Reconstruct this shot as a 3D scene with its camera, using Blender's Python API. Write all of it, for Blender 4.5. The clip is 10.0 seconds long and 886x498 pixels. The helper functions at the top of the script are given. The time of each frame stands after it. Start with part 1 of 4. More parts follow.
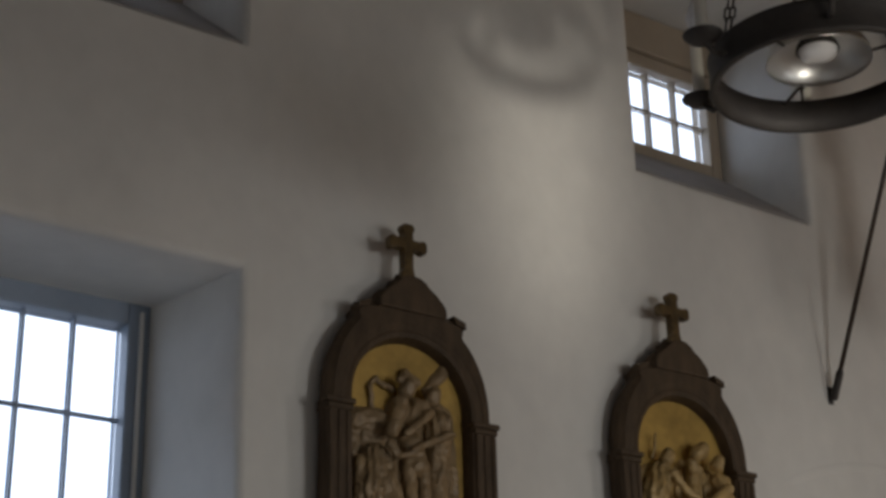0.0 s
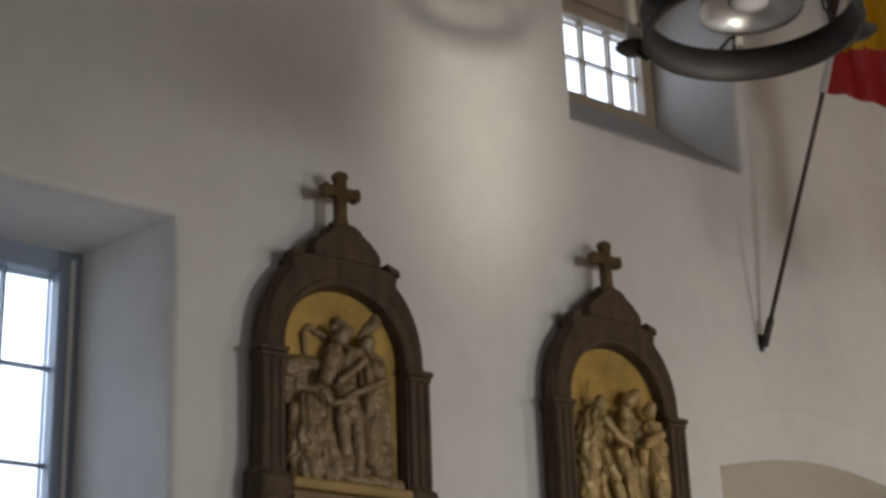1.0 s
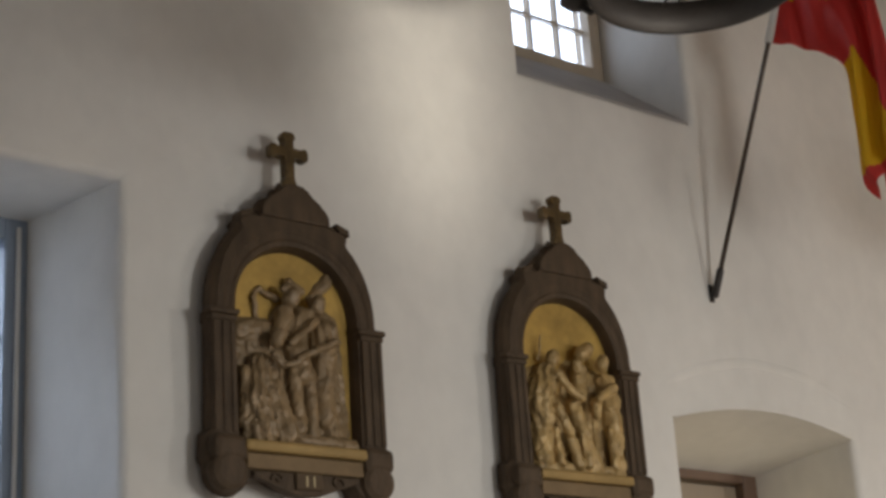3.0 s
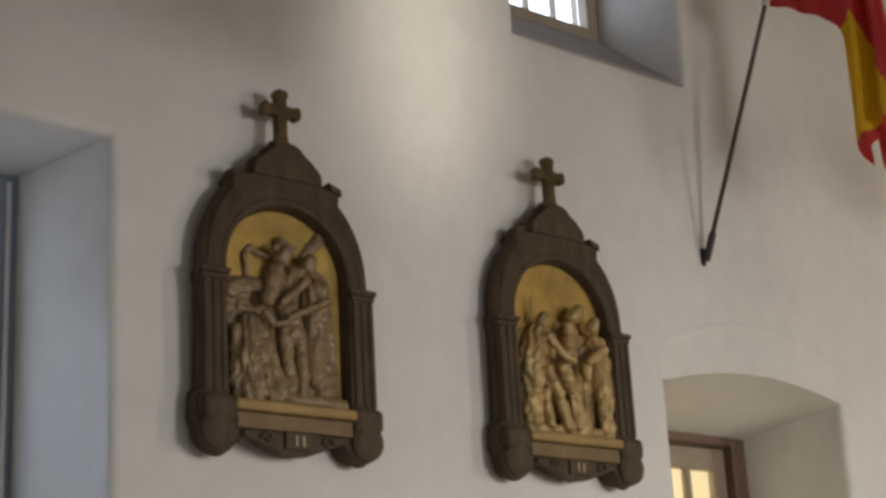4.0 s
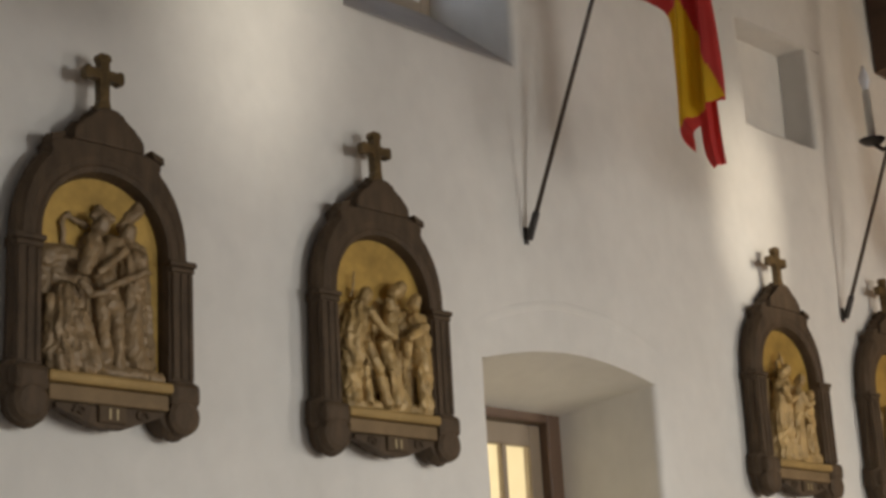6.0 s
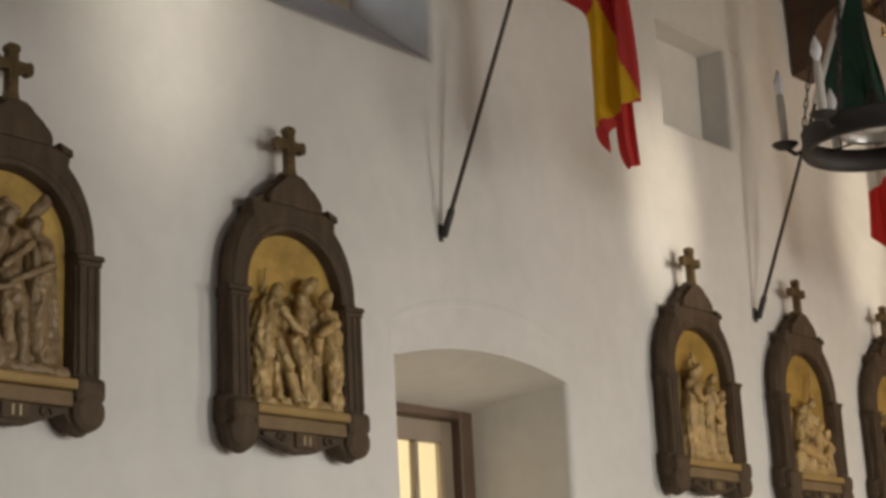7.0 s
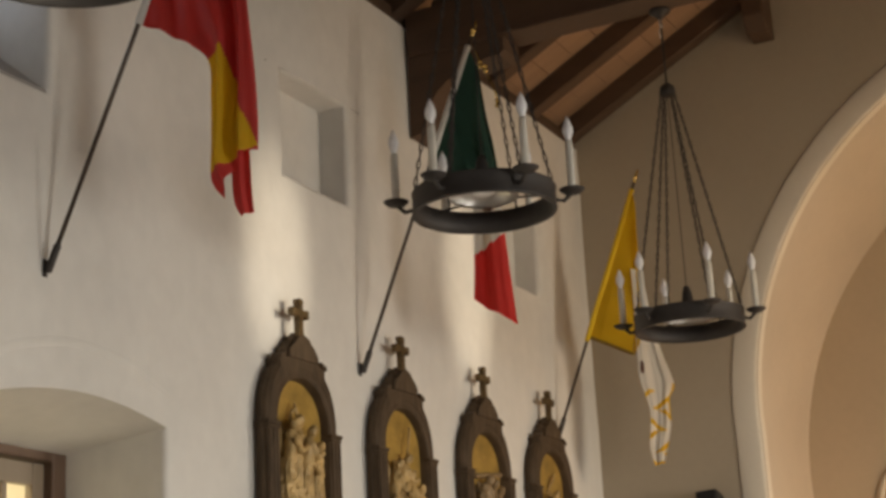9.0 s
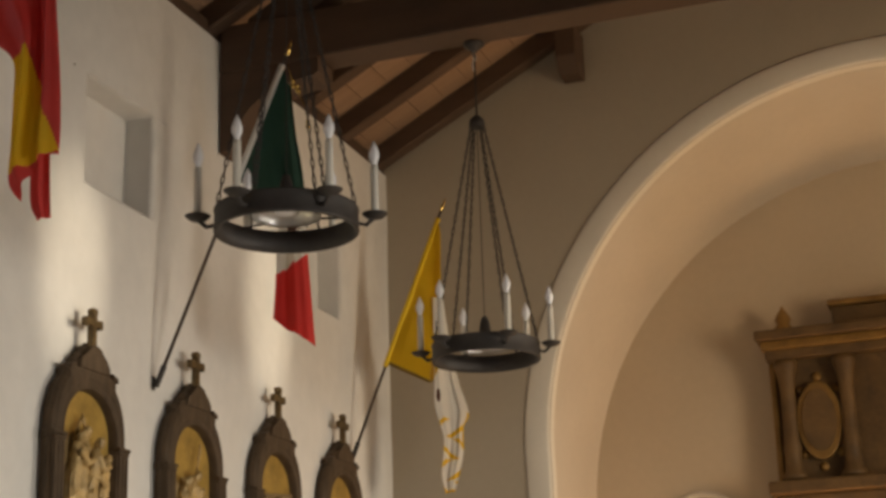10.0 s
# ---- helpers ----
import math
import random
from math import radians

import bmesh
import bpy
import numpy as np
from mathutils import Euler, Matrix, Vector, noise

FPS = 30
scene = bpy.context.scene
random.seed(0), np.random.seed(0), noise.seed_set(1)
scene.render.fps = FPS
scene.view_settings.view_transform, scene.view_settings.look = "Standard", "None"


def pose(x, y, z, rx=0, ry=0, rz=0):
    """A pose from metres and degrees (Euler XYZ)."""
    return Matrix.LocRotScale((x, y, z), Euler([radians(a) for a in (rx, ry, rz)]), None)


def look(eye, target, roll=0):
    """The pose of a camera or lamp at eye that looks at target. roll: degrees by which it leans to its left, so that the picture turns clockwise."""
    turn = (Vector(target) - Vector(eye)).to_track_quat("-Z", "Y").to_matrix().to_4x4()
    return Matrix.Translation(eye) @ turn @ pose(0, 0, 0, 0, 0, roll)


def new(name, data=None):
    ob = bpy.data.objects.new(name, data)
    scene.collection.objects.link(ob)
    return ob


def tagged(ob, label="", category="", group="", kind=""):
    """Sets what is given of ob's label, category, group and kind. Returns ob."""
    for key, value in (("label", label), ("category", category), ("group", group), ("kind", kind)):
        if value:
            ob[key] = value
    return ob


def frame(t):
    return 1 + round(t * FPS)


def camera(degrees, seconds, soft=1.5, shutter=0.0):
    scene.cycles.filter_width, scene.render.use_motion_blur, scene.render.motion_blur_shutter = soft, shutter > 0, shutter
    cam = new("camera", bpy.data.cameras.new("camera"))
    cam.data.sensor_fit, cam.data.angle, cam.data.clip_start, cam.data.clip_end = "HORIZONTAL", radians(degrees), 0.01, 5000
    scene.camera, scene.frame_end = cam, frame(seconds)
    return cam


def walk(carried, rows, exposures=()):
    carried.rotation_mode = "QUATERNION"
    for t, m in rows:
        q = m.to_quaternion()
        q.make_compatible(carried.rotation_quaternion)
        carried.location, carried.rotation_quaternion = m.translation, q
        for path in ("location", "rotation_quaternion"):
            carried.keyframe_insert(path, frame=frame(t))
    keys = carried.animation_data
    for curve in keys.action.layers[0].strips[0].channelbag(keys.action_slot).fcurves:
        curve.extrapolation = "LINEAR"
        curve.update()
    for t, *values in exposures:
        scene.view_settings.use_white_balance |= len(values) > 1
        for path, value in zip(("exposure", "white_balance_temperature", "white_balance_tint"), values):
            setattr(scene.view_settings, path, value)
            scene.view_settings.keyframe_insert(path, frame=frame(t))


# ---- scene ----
cam = camera(30.45, 10.0, soft=3.3)
PATH = [
    (0, (-0.000, -3.516, 1.451), (1.090, -2.024, 2.215), -1.29),
    (0.3, (0.003, -3.518, 1.450), (1.099, -2.017, 2.189), -1.41),
    (0.5, (0.005, -3.519, 1.449), (1.139, -2.039, 2.173), -1.71),
    (0.8, (0.007, -3.521, 1.448), (1.166, -2.057, 2.164), -2.10),
    (1, (0.009, -3.522, 1.447), (1.173, -2.056, 2.151), -2.08),
    (1.3, (0.012, -3.524, 1.446), (1.182, -2.054, 2.132), -1.89),
    (1.5, (0.014, -3.526, 1.446), (1.207, -2.093, 2.168), -1.93),
    (1.8, (0.017, -3.528, 1.444), (1.223, -2.086, 2.125), -2.58),
    (2, (0.018, -3.529, 1.444), (1.228, -2.088, 2.124), -3.60),
    (2.2, (0.019, -3.529, 1.445), (1.216, -2.075, 2.121), -3.61),
    (3.3, (0.022, -3.515, 1.467), (1.251, -2.071, 2.103), -3.79),
    (3.5, (0.022, -3.512, 1.471), (1.250, -2.064, 2.098), -3.10),
    (3.8, (0.023, -3.509, 1.477), (1.258, -2.054, 2.075), -3.01),
    (4, (0.023, -3.507, 1.480), (1.261, -2.054, 2.076), -3.24),
    (4.3, (0.024, -3.504, 1.485), (1.288, -2.069, 2.070), -3.42),
    (4.5, (0.024, -3.502, 1.489), (1.278, -2.046, 2.046), -3.14),
    (4.8, (0.025, -3.499, 1.495), (1.306, -2.057, 2.025), -3.44),
    (5, (0.025, -3.496, 1.499), (1.322, -2.070, 2.030), -3.28),
    (5.3, (0.025, -3.492, 1.504), (1.344, -2.087, 2.039), -3.41),
    (5.5, (0.026, -3.491, 1.508), (1.372, -2.110, 2.038), -3.14),
    (5.7, (0.028, -3.492, 1.514), (1.401, -2.140, 2.050), -3.03),
    (6.8, (0.058, -3.524, 1.554), (1.515, -2.258, 2.079), -3.16),
    (7, (0.063, -3.528, 1.556), (1.531, -2.273, 2.076), -2.87),
    (7.3, (0.068, -3.531, 1.554), (1.569, -2.301, 2.035), -3.82),
    (7.5, (0.070, -3.532, 1.551), (1.610, -2.350, 2.033), -2.96),
    (7.8, (0.073, -3.534, 1.548), (1.647, -2.426, 2.091), -3.93),
    (8, (0.076, -3.535, 1.546), (1.676, -2.467, 2.095), -4.09),
    (8.3, (0.081, -3.536, 1.543), (1.727, -2.538, 2.086), -2.76),
    (8.5, (0.083, -3.538, 1.541), (1.751, -2.568, 2.065), -2.96),
    (8.8, (0.084, -3.548, 1.537), (1.784, -2.637, 2.066), -3.02),
    (9, (0.084, -3.557, 1.534), (1.800, -2.696, 2.093), -3.10),
    (9.3, (0.085, -3.569, 1.530), (1.831, -2.749, 2.057), -2.95),
    (9.5, (0.085, -3.576, 1.527), (1.871, -2.847, 2.056), -3.84),
    (9.8, (0.086, -3.588, 1.523), (1.883, -2.929, 2.102), -2.16),
    (10, (0.086, -3.596, 1.520), (1.889, -2.951, 2.099), -1.82),
]
EXPOSURES = [(0.0, -0.78, 6500, 10), (0.5, -0.50, 6500, 10), (1.0, -0.27, 6550, 10), (1.5, -0.11, 6600, 10), (2.0, -0.03, 6650, 10), (3.0, 0.03, 6680, 10), (5.0, 0.08, 6750, 10), (7.5, 0.09, 6850, 10), (10.0, 0.09, 7250, 10)]
walk(cam, [(t, look(eye, target, roll)) for t, eye, target, roll in PATH], EXPOSURES)

# ---- world and lights ----
world = bpy.data.worlds.new("world")
scene.world = world
world.use_nodes = True
wn = world.node_tree.nodes
sky = wn.new("ShaderNodeTexSky")
sky.sky_type = "NISHITA"
sky.sun_disc = False
sky.sun_elevation = radians(48)
sky.sun_rotation = radians(200)
wn["Background"].inputs["Strength"].default_value = 0.1
world.node_tree.links.new(sky.outputs["Color"], wn["Background"].inputs["Color"])


def area(name, eye, target, w, h, watts, color, spread=180):
    d = bpy.data.lights.new(name, "AREA")
    d.shape, d.size, d.size_y, d.energy, d.color = "RECTANGLE", w, h, watts, color
    d.spread = radians(spread)
    ob = new(name, d)
    ob.matrix_world = look(eye, target)
    return ob


def spot(name, eye, target, degrees, watts, color, blend=0.6, radius=0.03, slim=0.68):
    """A spotlight whose beam is a tall ellipse: slim times as wide as a round one."""
    d = bpy.data.lights.new(name, "SPOT")
    d.spot_size, d.spot_blend, d.energy, d.color, d.shadow_soft_size = radians(degrees), blend, watts, color, radius
    ob = new(name, d)
    ob.matrix_world = look(eye, target) @ Matrix.Diagonal((slim, 1.25, 1, 1))
    return ob


COOL, NEUTRAL, WARM = (0.90, 0.94, 1.0), (1.0, 0.91, 0.76), (1.0, 0.58, 0.26)
# daylight in the unseen openings of the wall across the nave
for wx, watts, tone in ((1.33, 9, COOL), (4.0, 90, (0.97, 0.98, 0.98)), (7.2, 92, (0.99, 0.97, 0.92))):
    area("daylight_south", (wx, -5.98, 2.05), (wx, 0, -2.1), 1.1, 1.9, watts, tone, 138)
# fill added before the closed entrance wall, brightens faces turned that way
area("entrance_fill", (-2.9, -3.0, 1.8), (5, -2.0, 1.2), 2.2, 2.4, 18, COOL)
# spotlights on the far wall plate that wash the stations
for lx, sx, sz, watts in ((6.5, 5.62, 3.44, 620), (8.9, 7.44, 3.66, 680)):
    spot("station_spot", (lx, -5.85, 3.5), (sx, 0, sz), 9.6, watts, NEUTRAL, 1.0, 0.06)
# added spot for bounced daylight across the aisle, throwing the chandelier's ring on the wall
spot("bounce_spot", (1.68, -5.85, 0.5), (2.97, 0, 3.66), 9.4, 950, (1.0, 0.95, 0.84), 1.0, 0.22)
# warm lamp of the chancel, unseen, below the opening's springing
area("chancel_lamp", (9.62, -2.97, 1.2), (9.62, -2.97, 5), 0.7, 2.0, 26, WARM)
# unseen fill added in the nave to brighten the end wall
area("end_wall_fill", (7.2, -5.7, 3.2), (9.1, -1.9, 4.4), 1.3, 1.3, 20, (1.0, 0.78, 0.54), 110)

# ---- materials ----
def mat(name, color, rough=0.7, metal=0.0, vary=0.12, scale=3.0, fine=60.0, bump=0.15, dist=0.004, rand=0.0, spec=0.5, stretch=(1, 1, 1)):
    """A surface with broad stains, fine grain and relief; rand varies it from piece to piece."""
    m = bpy.data.materials.new(name)
    m.use_nodes = True
    nt = m.node_tree
    n, l = nt.nodes, nt.links
    b = n["Principled BSDF"]
    b.inputs["Roughness"].default_value = rough
    b.inputs["Metallic"].default_value = metal
    b.inputs["Specular IOR Level"].default_value = spec
    tc = n.new("ShaderNodeTexCoord")
    mp = n.new("ShaderNodeMapping")
    mp.inputs["Scale"].default_value = stretch
    l.new(tc.outputs["Object"], mp.inputs["Vector"])
    big = n.new("ShaderNodeTexNoise")
    big.inputs["Scale"].default_value = scale
    big.inputs["Detail"].default_value = 5.0
    small = n.new("ShaderNodeTexNoise")
    small.inputs["Scale"].default_value = fine
    small.inputs["Detail"].default_value = 4.0
    l.new(mp.outputs["Vector"], big.inputs["Vector"])
    l.new(mp.outputs["Vector"], small.inputs["Vector"])
    add = n.new("ShaderNodeMath")
    add.operation = "MULTIPLY_ADD"
    l.new(small.outputs["Fac"], add.inputs[0])
    add.inputs[1].default_value = 0.35
    l.new(big.outputs["Fac"], add.inputs[2])
    ramp = n.new("ShaderNodeMapRange")
    ramp.inputs["From Min"].default_value = 0.35
    ramp.inputs["From Max"].default_value = 1.0
    ramp.inputs["To Min"].default_value = 1.0 - vary
    ramp.inputs["To Max"].default_value = 1.0 + vary
    l.new(add.outputs[0], ramp.inputs["Value"])
    hue = n.new("ShaderNodeHueSaturation")
    hue.inputs["Color"].default_value = (*color, 1)
    if rand:
        oi = n.new("ShaderNodeObjectInfo")
        ma = n.new("ShaderNodeMath")
        ma.operation = "MULTIPLY_ADD"
        l.new(oi.outputs["Random"], ma.inputs[0])
        ma.inputs[1].default_value = 2 * rand
        ma.inputs[2].default_value = -rand
        sm = n.new("ShaderNodeMath")
        l.new(ma.outputs[0], sm.inputs[0])
        l.new(ramp.outputs["Result"], sm.inputs[1])
        l.new(sm.outputs[0], hue.inputs["Value"])
    else:
        l.new(ramp.outputs["Result"], hue.inputs["Value"])
    l.new(hue.outputs["Color"], b.inputs["Base Color"])
    bp = n.new("ShaderNodeBump")
    bp.inputs["Strength"].default_value = bump
    bp.inputs["Distance"].default_value = dist
    l.new(add.outputs[0], bp.inputs["Height"])
    l.new(bp.outputs["Normal"], b.inputs["Normal"])
    return m


def glow(name, color, strength):
    m = bpy.data.materials.new(name)
    m.use_nodes = True
    n, l = m.node_tree.nodes, m.node_tree.links
    e = n.new("ShaderNodeEmission")
    e.inputs["Color"].default_value = (*color, 1)
    e.inputs["Strength"].default_value = strength
    l.new(e.outputs[0], n["Material Output"].inputs["Surface"])
    return m


def glass(name, color=(1, 1, 1), rough=0.02):
    m = bpy.data.materials.new(name)
    m.use_nodes = True
    b = m.node_tree.nodes["Principled BSDF"]
    b.inputs["Base Color"].default_value = (*color, 1)
    b.inputs["Roughness"].default_value = rough
    b.inputs["Transmission Weight"].default_value = 1.0
    b.inputs["IOR"].default_value = 1.2
    return m


PLASTER = mat("lime_plaster", (0.70, 0.675, 0.63), 0.9, 0, 0.15, 1.2, 13, 0.045, 0.008, stretch=(1, 1, 0.8))
PLASTER_BACK = mat("chancel_back_plaster", (0.52, 0.42, 0.30), 0.9, 0, 0.10, 1.0, 20, 0.25, 0.008)
# weak light towards the end wall is put into this darker tan
PLASTER_DIM = mat("dimmed_plaster", (0.425, 0.365, 0.28), 0.9, 0, 0.07, 1.0, 24, 0.3, 0.008)
TRIM = mat("arch_plaster", (0.74, 0.68, 0.58), 0.85, 0, 0.06, 2.0, 30, 0.25, 0.006)
SOFFIT = mat("soffit_plaster", (0.58, 0.50, 0.40), 0.85, 0, 0.08, 1.6, 24, 0.3, 0.008)
SILL_SHADE = mat("backlit_sill_plaster", (0.36, 0.335, 0.31), 0.9, 0, 0.12, 3.0, 30, 0.3, 0.006)
FLOOR = mat("clay_tile", (0.21, 0.165, 0.13), 0.55, 0, 0.2, 3.0, 20, 0.2, 0.003)
BEAM = mat("dark_stained_timber", (0.085, 0.048, 0.028), 0.7, 0, 0.3, 2.0, 30, 0.4, 0.006, 0.12, stretch=(1, 1, 5))
BOARD = mat("red_brown_boards", (0.31, 0.19, 0.115), 0.7, 0, 0.2, 2.0, 30, 0.3, 0.004, 0.1, stretch=(6, 1, 1))
FRAME = mat("dark_oak", (0.080, 0.053, 0.031), 0.66, 0, 0.4, 9.0, 55, 0.7, 0.008, spec=0.25, stretch=(3, 3, 1))
GILT = mat("worn_gilding", (0.47, 0.30, 0.075), 0.40, 0.35, 0.40, 7.0, 45, 0.35, 0.008)
CREAM = mat("gilded_plaster_ochre", (0.39, 0.262, 0.105), 0.45, 0.15, 0.5, 14.0, 80, 0.6, 0.004)
GREY = mat("patinated_plaster_brown", (0.245, 0.165, 0.083), 0.48, 0.12, 0.45, 12.0, 80, 0.6, 0.004)
LEDGE = mat("ochre_ledge", (0.34, 0.225, 0.085), 0.55, 0.1, 0.25, 9.0, 60, 0.4, 0.003, spec=0.25)
LEDGE_LOW = mat("brown_ochre_ledge", (0.20, 0.135, 0.07), 0.6, 0, 0.25, 9.0, 60, 0.4, 0.003, spec=0.2)
CROSS_GILT = mat("tarnished_gold", (0.13, 0.085, 0.035), 0.4, 0.4, 0.6, 20, 90, 0.3, 0.002)
PLAQUE = mat("plaque_brown", (0.10, 0.067, 0.038), 0.65, 0, 0.2, 10, 60, 0.2, 0.002, spec=0.2)
INK = mat("plaque_gold_bar", (0.42, 0.33, 0.18), 0.5, 0.2, 0.2, 10, 60, 0.1, 0.001)
IRON = mat("wrought_iron", (0.050, 0.043, 0.039), 0.6, 0.35, 0.3, 12, 80, 0.6, 0.004)
SILVER = mat("spun_aluminium", (0.78, 0.77, 0.75), 0.36, 1.0, 0.06, 6, 60, 0.05, 0.001)
CANDLE = mat("ivory_candle_tube", (0.66, 0.62, 0.54), 0.5, 0, 0.08, 10, 60, 0.1, 0.001)
BULB = mat("frosted_bulb", (0.86, 0.85, 0.86), 0.25, 0, 0.03, 10, 60, 0.02, 0.001)
POLE = mat("dark_pole", (0.065, 0.046, 0.034), 0.4, 0.2, 0.2, 6, 60, 0.1, 0.001)
SLEEVE = mat("white_canvas", (0.68, 0.66, 0.62), 0.85, 0, 0.06, 10, 120, 0.2, 0.001)
BRASS = mat("polished_brass", (0.72, 0.52, 0.18), 0.22, 1.0, 0.1, 8, 60, 0.05, 0.001)
RED = mat("red_cloth", (0.70, 0.075, 0.066), 0.62, 0, 0.10, 6, 200, 0.2, 0.001)
YELLOW = mat("yellow_cloth", (0.83, 0.55, 0.025), 0.8, 0, 0.08, 6, 200, 0.2, 0.001)
GREEN = mat("green_cloth", (0.036, 0.105, 0.075), 0.8, 0, 0.12, 6, 200, 0.2, 0.001)
WHITE = mat("white_cloth", (0.82, 0.79, 0.73), 0.85, 0, 0.05, 6, 200, 0.2, 0.001)
SCARLET = mat("scarlet_cloth", (0.76, 0.060, 0.050), 0.8, 0, 0.08, 6, 200, 0.2, 0.001)
DOORWOOD = mat("taupe_painted_door", (0.30, 0.235, 0.17), 0.5, 0, 0.08, 4, 40, 0.15, 0.002, stretch=(4, 4, 1))
DOORFRAME = mat("brown_door_frame", (0.14, 0.085, 0.055), 0.5, 0, 0.15, 4, 40, 0.2, 0.002, stretch=(4, 4, 1))
SASH = mat("blue_grey_window_paint", (0.26, 0.31, 0.38), 0.45, 0, 0.08, 5, 50, 0.15, 0.002)
SASH_UP = mat("tan_window_paint", (0.42, 0.34, 0.25), 0.5, 0, 0.1, 5, 50, 0.15, 0.002)
PANE = glass("window_pane")
DAY = glow("overcast_sky", (0.66, 0.78, 1.0), 4.2)
ROOM = glow("lit_room_beyond", (1.0, 0.84, 0.50), 2.1)
CARVED = mat("carved_brown_gilt", (0.120, 0.066, 0.022), 0.65, 0.1, 0.5, 7.0, 40, 0.8, 0.012)
CARVED_GOLD = mat("dull_gold_carving", (0.26, 0.14, 0.036), 0.45, 0.3, 0.4, 9.0, 50, 0.6, 0.006)
NICHE_SHADE = mat("shaded_niche_plaster", (0.36, 0.25, 0.14), 0.85, 0, 0.25, 5, 30, 0.2, 0.004)
BLACK = mat("black_plastic", (0.018, 0.018, 0.018), 0.6, 0, 0.1, 6, 80, 0.1, 0.001)
GRILLE = mat("black_grille_cloth", (0.012, 0.012, 0.012), 0.9, 0, 0.2, 6, 300, 0.5, 0.002)


# ---- mesh helpers ----
def link(name, bm, material, parent=None, smooth=False):
    me = bpy.data.meshes.new(name)
    bmesh.ops.recalc_face_normals(bm, faces=bm.faces)
    bm.to_mesh(me)
    bm.free()
    for m in material if isinstance(material, (list, tuple)) else [material]:
        me.materials.append(m)
    if smooth:
        for p in me.polygons:
            p.use_smooth = True
    ob = new(name, me)
    if parent:
        ob.parent = parent
    return ob


def part(name, bm, material, parent, label="", smooth=False):
    ob = link(name, bm, material, parent, smooth)
    return tagged(ob, label) if label else ob


def thing(name, m, label, category, group="", kind=""):
    ob = new(name)
    ob.matrix_world = m
    ob.empty_display_size = 0.1
    return tagged(ob, label, category, group, kind)


def box(x0, x1, y0, y1, z0, z1, bevel=0.0, bm=None):
    bm = bm or bmesh.new()
    vs = bmesh.ops.create_cube(bm, size=1.0)["verts"]
    bmesh.ops.transform(bm, verts=vs, matrix=Matrix.Translation(((x0 + x1) / 2, (y0 + y1) / 2, (z0 + z1) / 2)) @ Matrix.Diagonal((abs(x1 - x0), abs(y1 - y0), abs(z1 - z0), 1)))
    if bevel:
        es = list({e for v in vs for e in v.link_edges})
        bmesh.ops.bevel(bm, geom=es, offset=bevel, segments=2, profile=0.5, affect="EDGES")
    return bm


def lathe(profile, steps=20, bm=None, m=None):
    """A turned body round z from (radius, height) pairs."""
    bm = bm or bmesh.new()
    m = m or Matrix()
    rings = []
    for r, z in profile:
        rings.append([bm.verts.new(m @ Vector((r * math.cos(2 * math.pi * k / steps), r * math.sin(2 * math.pi * k / steps), z))) for k in range(steps)])
    for a, b in zip(rings, rings[1:]):
        for k in range(steps):
            bm.faces.new((a[k], a[(k + 1) % steps], b[(k + 1) % steps], b[k]))
    bm.faces.new(rings[0][::-1])
    bm.faces.new(rings[-1])
    return bm


def tube(points, radius, steps=8, bm=None):
    """A round bar along points."""
    bm = bm or bmesh.new()
    pts = [Vector(q) for q in points]
    rings = []
    for i, q in enumerate(pts):
        d = (pts[min(i + 1, len(pts) - 1)] - pts[max(i - 1, 0)]).normalized()
        a = d.orthogonal().normalized()
        b = d.cross(a)
        r = radius[i] if isinstance(radius, (list, tuple)) else radius
        rings.append([bm.verts.new(q + r * (math.cos(2 * math.pi * k / steps) * a + math.sin(2 * math.pi * k / steps) * b)) for k in range(steps)])
    for u, v in zip(rings, rings[1:]):
        dirs = [(u[0].co - v[k].co).length for k in range(steps)]
        s = dirs.index(min(dirs))
        for k in range(steps):
            bm.faces.new((u[k], u[(k + 1) % steps], v[(k + 1 + s) % steps], v[(k + s) % steps]))
    bm.faces.new(rings[0][::-1])
    bm.faces.new(rings[-1])
    return bm


def prism(outline, y0, y1, bevel=0.0, bm=None):
    """A closed outline in x, z, drawn out from y0 to y1."""
    bm = bm or bmesh.new()
    a = [bm.verts.new((x, y0, z)) for x, z in outline]
    b = [bm.verts.new((x, y1, z)) for x, z in outline]
    n = len(outline)
    bm.faces.new(a)
    bm.faces.new(b[::-1])
    for k in range(n):
        bm.faces.new((a[k], b[k], b[(k + 1) % n], a[(k + 1) % n]))
    if bevel:
        bmesh.ops.bevel(bm, geom=[e for e in bm.edges], offset=bevel, segments=2, profile=0.5, affect="EDGES", clamp_overlap=True)
    return bm


# ---- nave wall with its openings ----
T_WALL = 0.50
WX0, WX1, END_X = -3.0, 9.30, 9.115
SOUTH_Y, WALL_TOP, RIDGE_Y = -6.0, 4.95, -3.0
SLOPE = 0.53

WINDOW = (0.75, 1.917, 1.05, 3.055)
DOOR = (3.938, 4.847, 0.0, 2.617)
DOOR_RISE = 0.060
CLER = [(1.10, 1.90, 3.725, 4.62), (3.365, 4.180, 3.714, 4.62)]
NICHES = [(5.682, 6.235, 3.835, 4.315), (7.81, 8.365, 3.84, 4.32)]
NICHE_DEPTH = 0.145


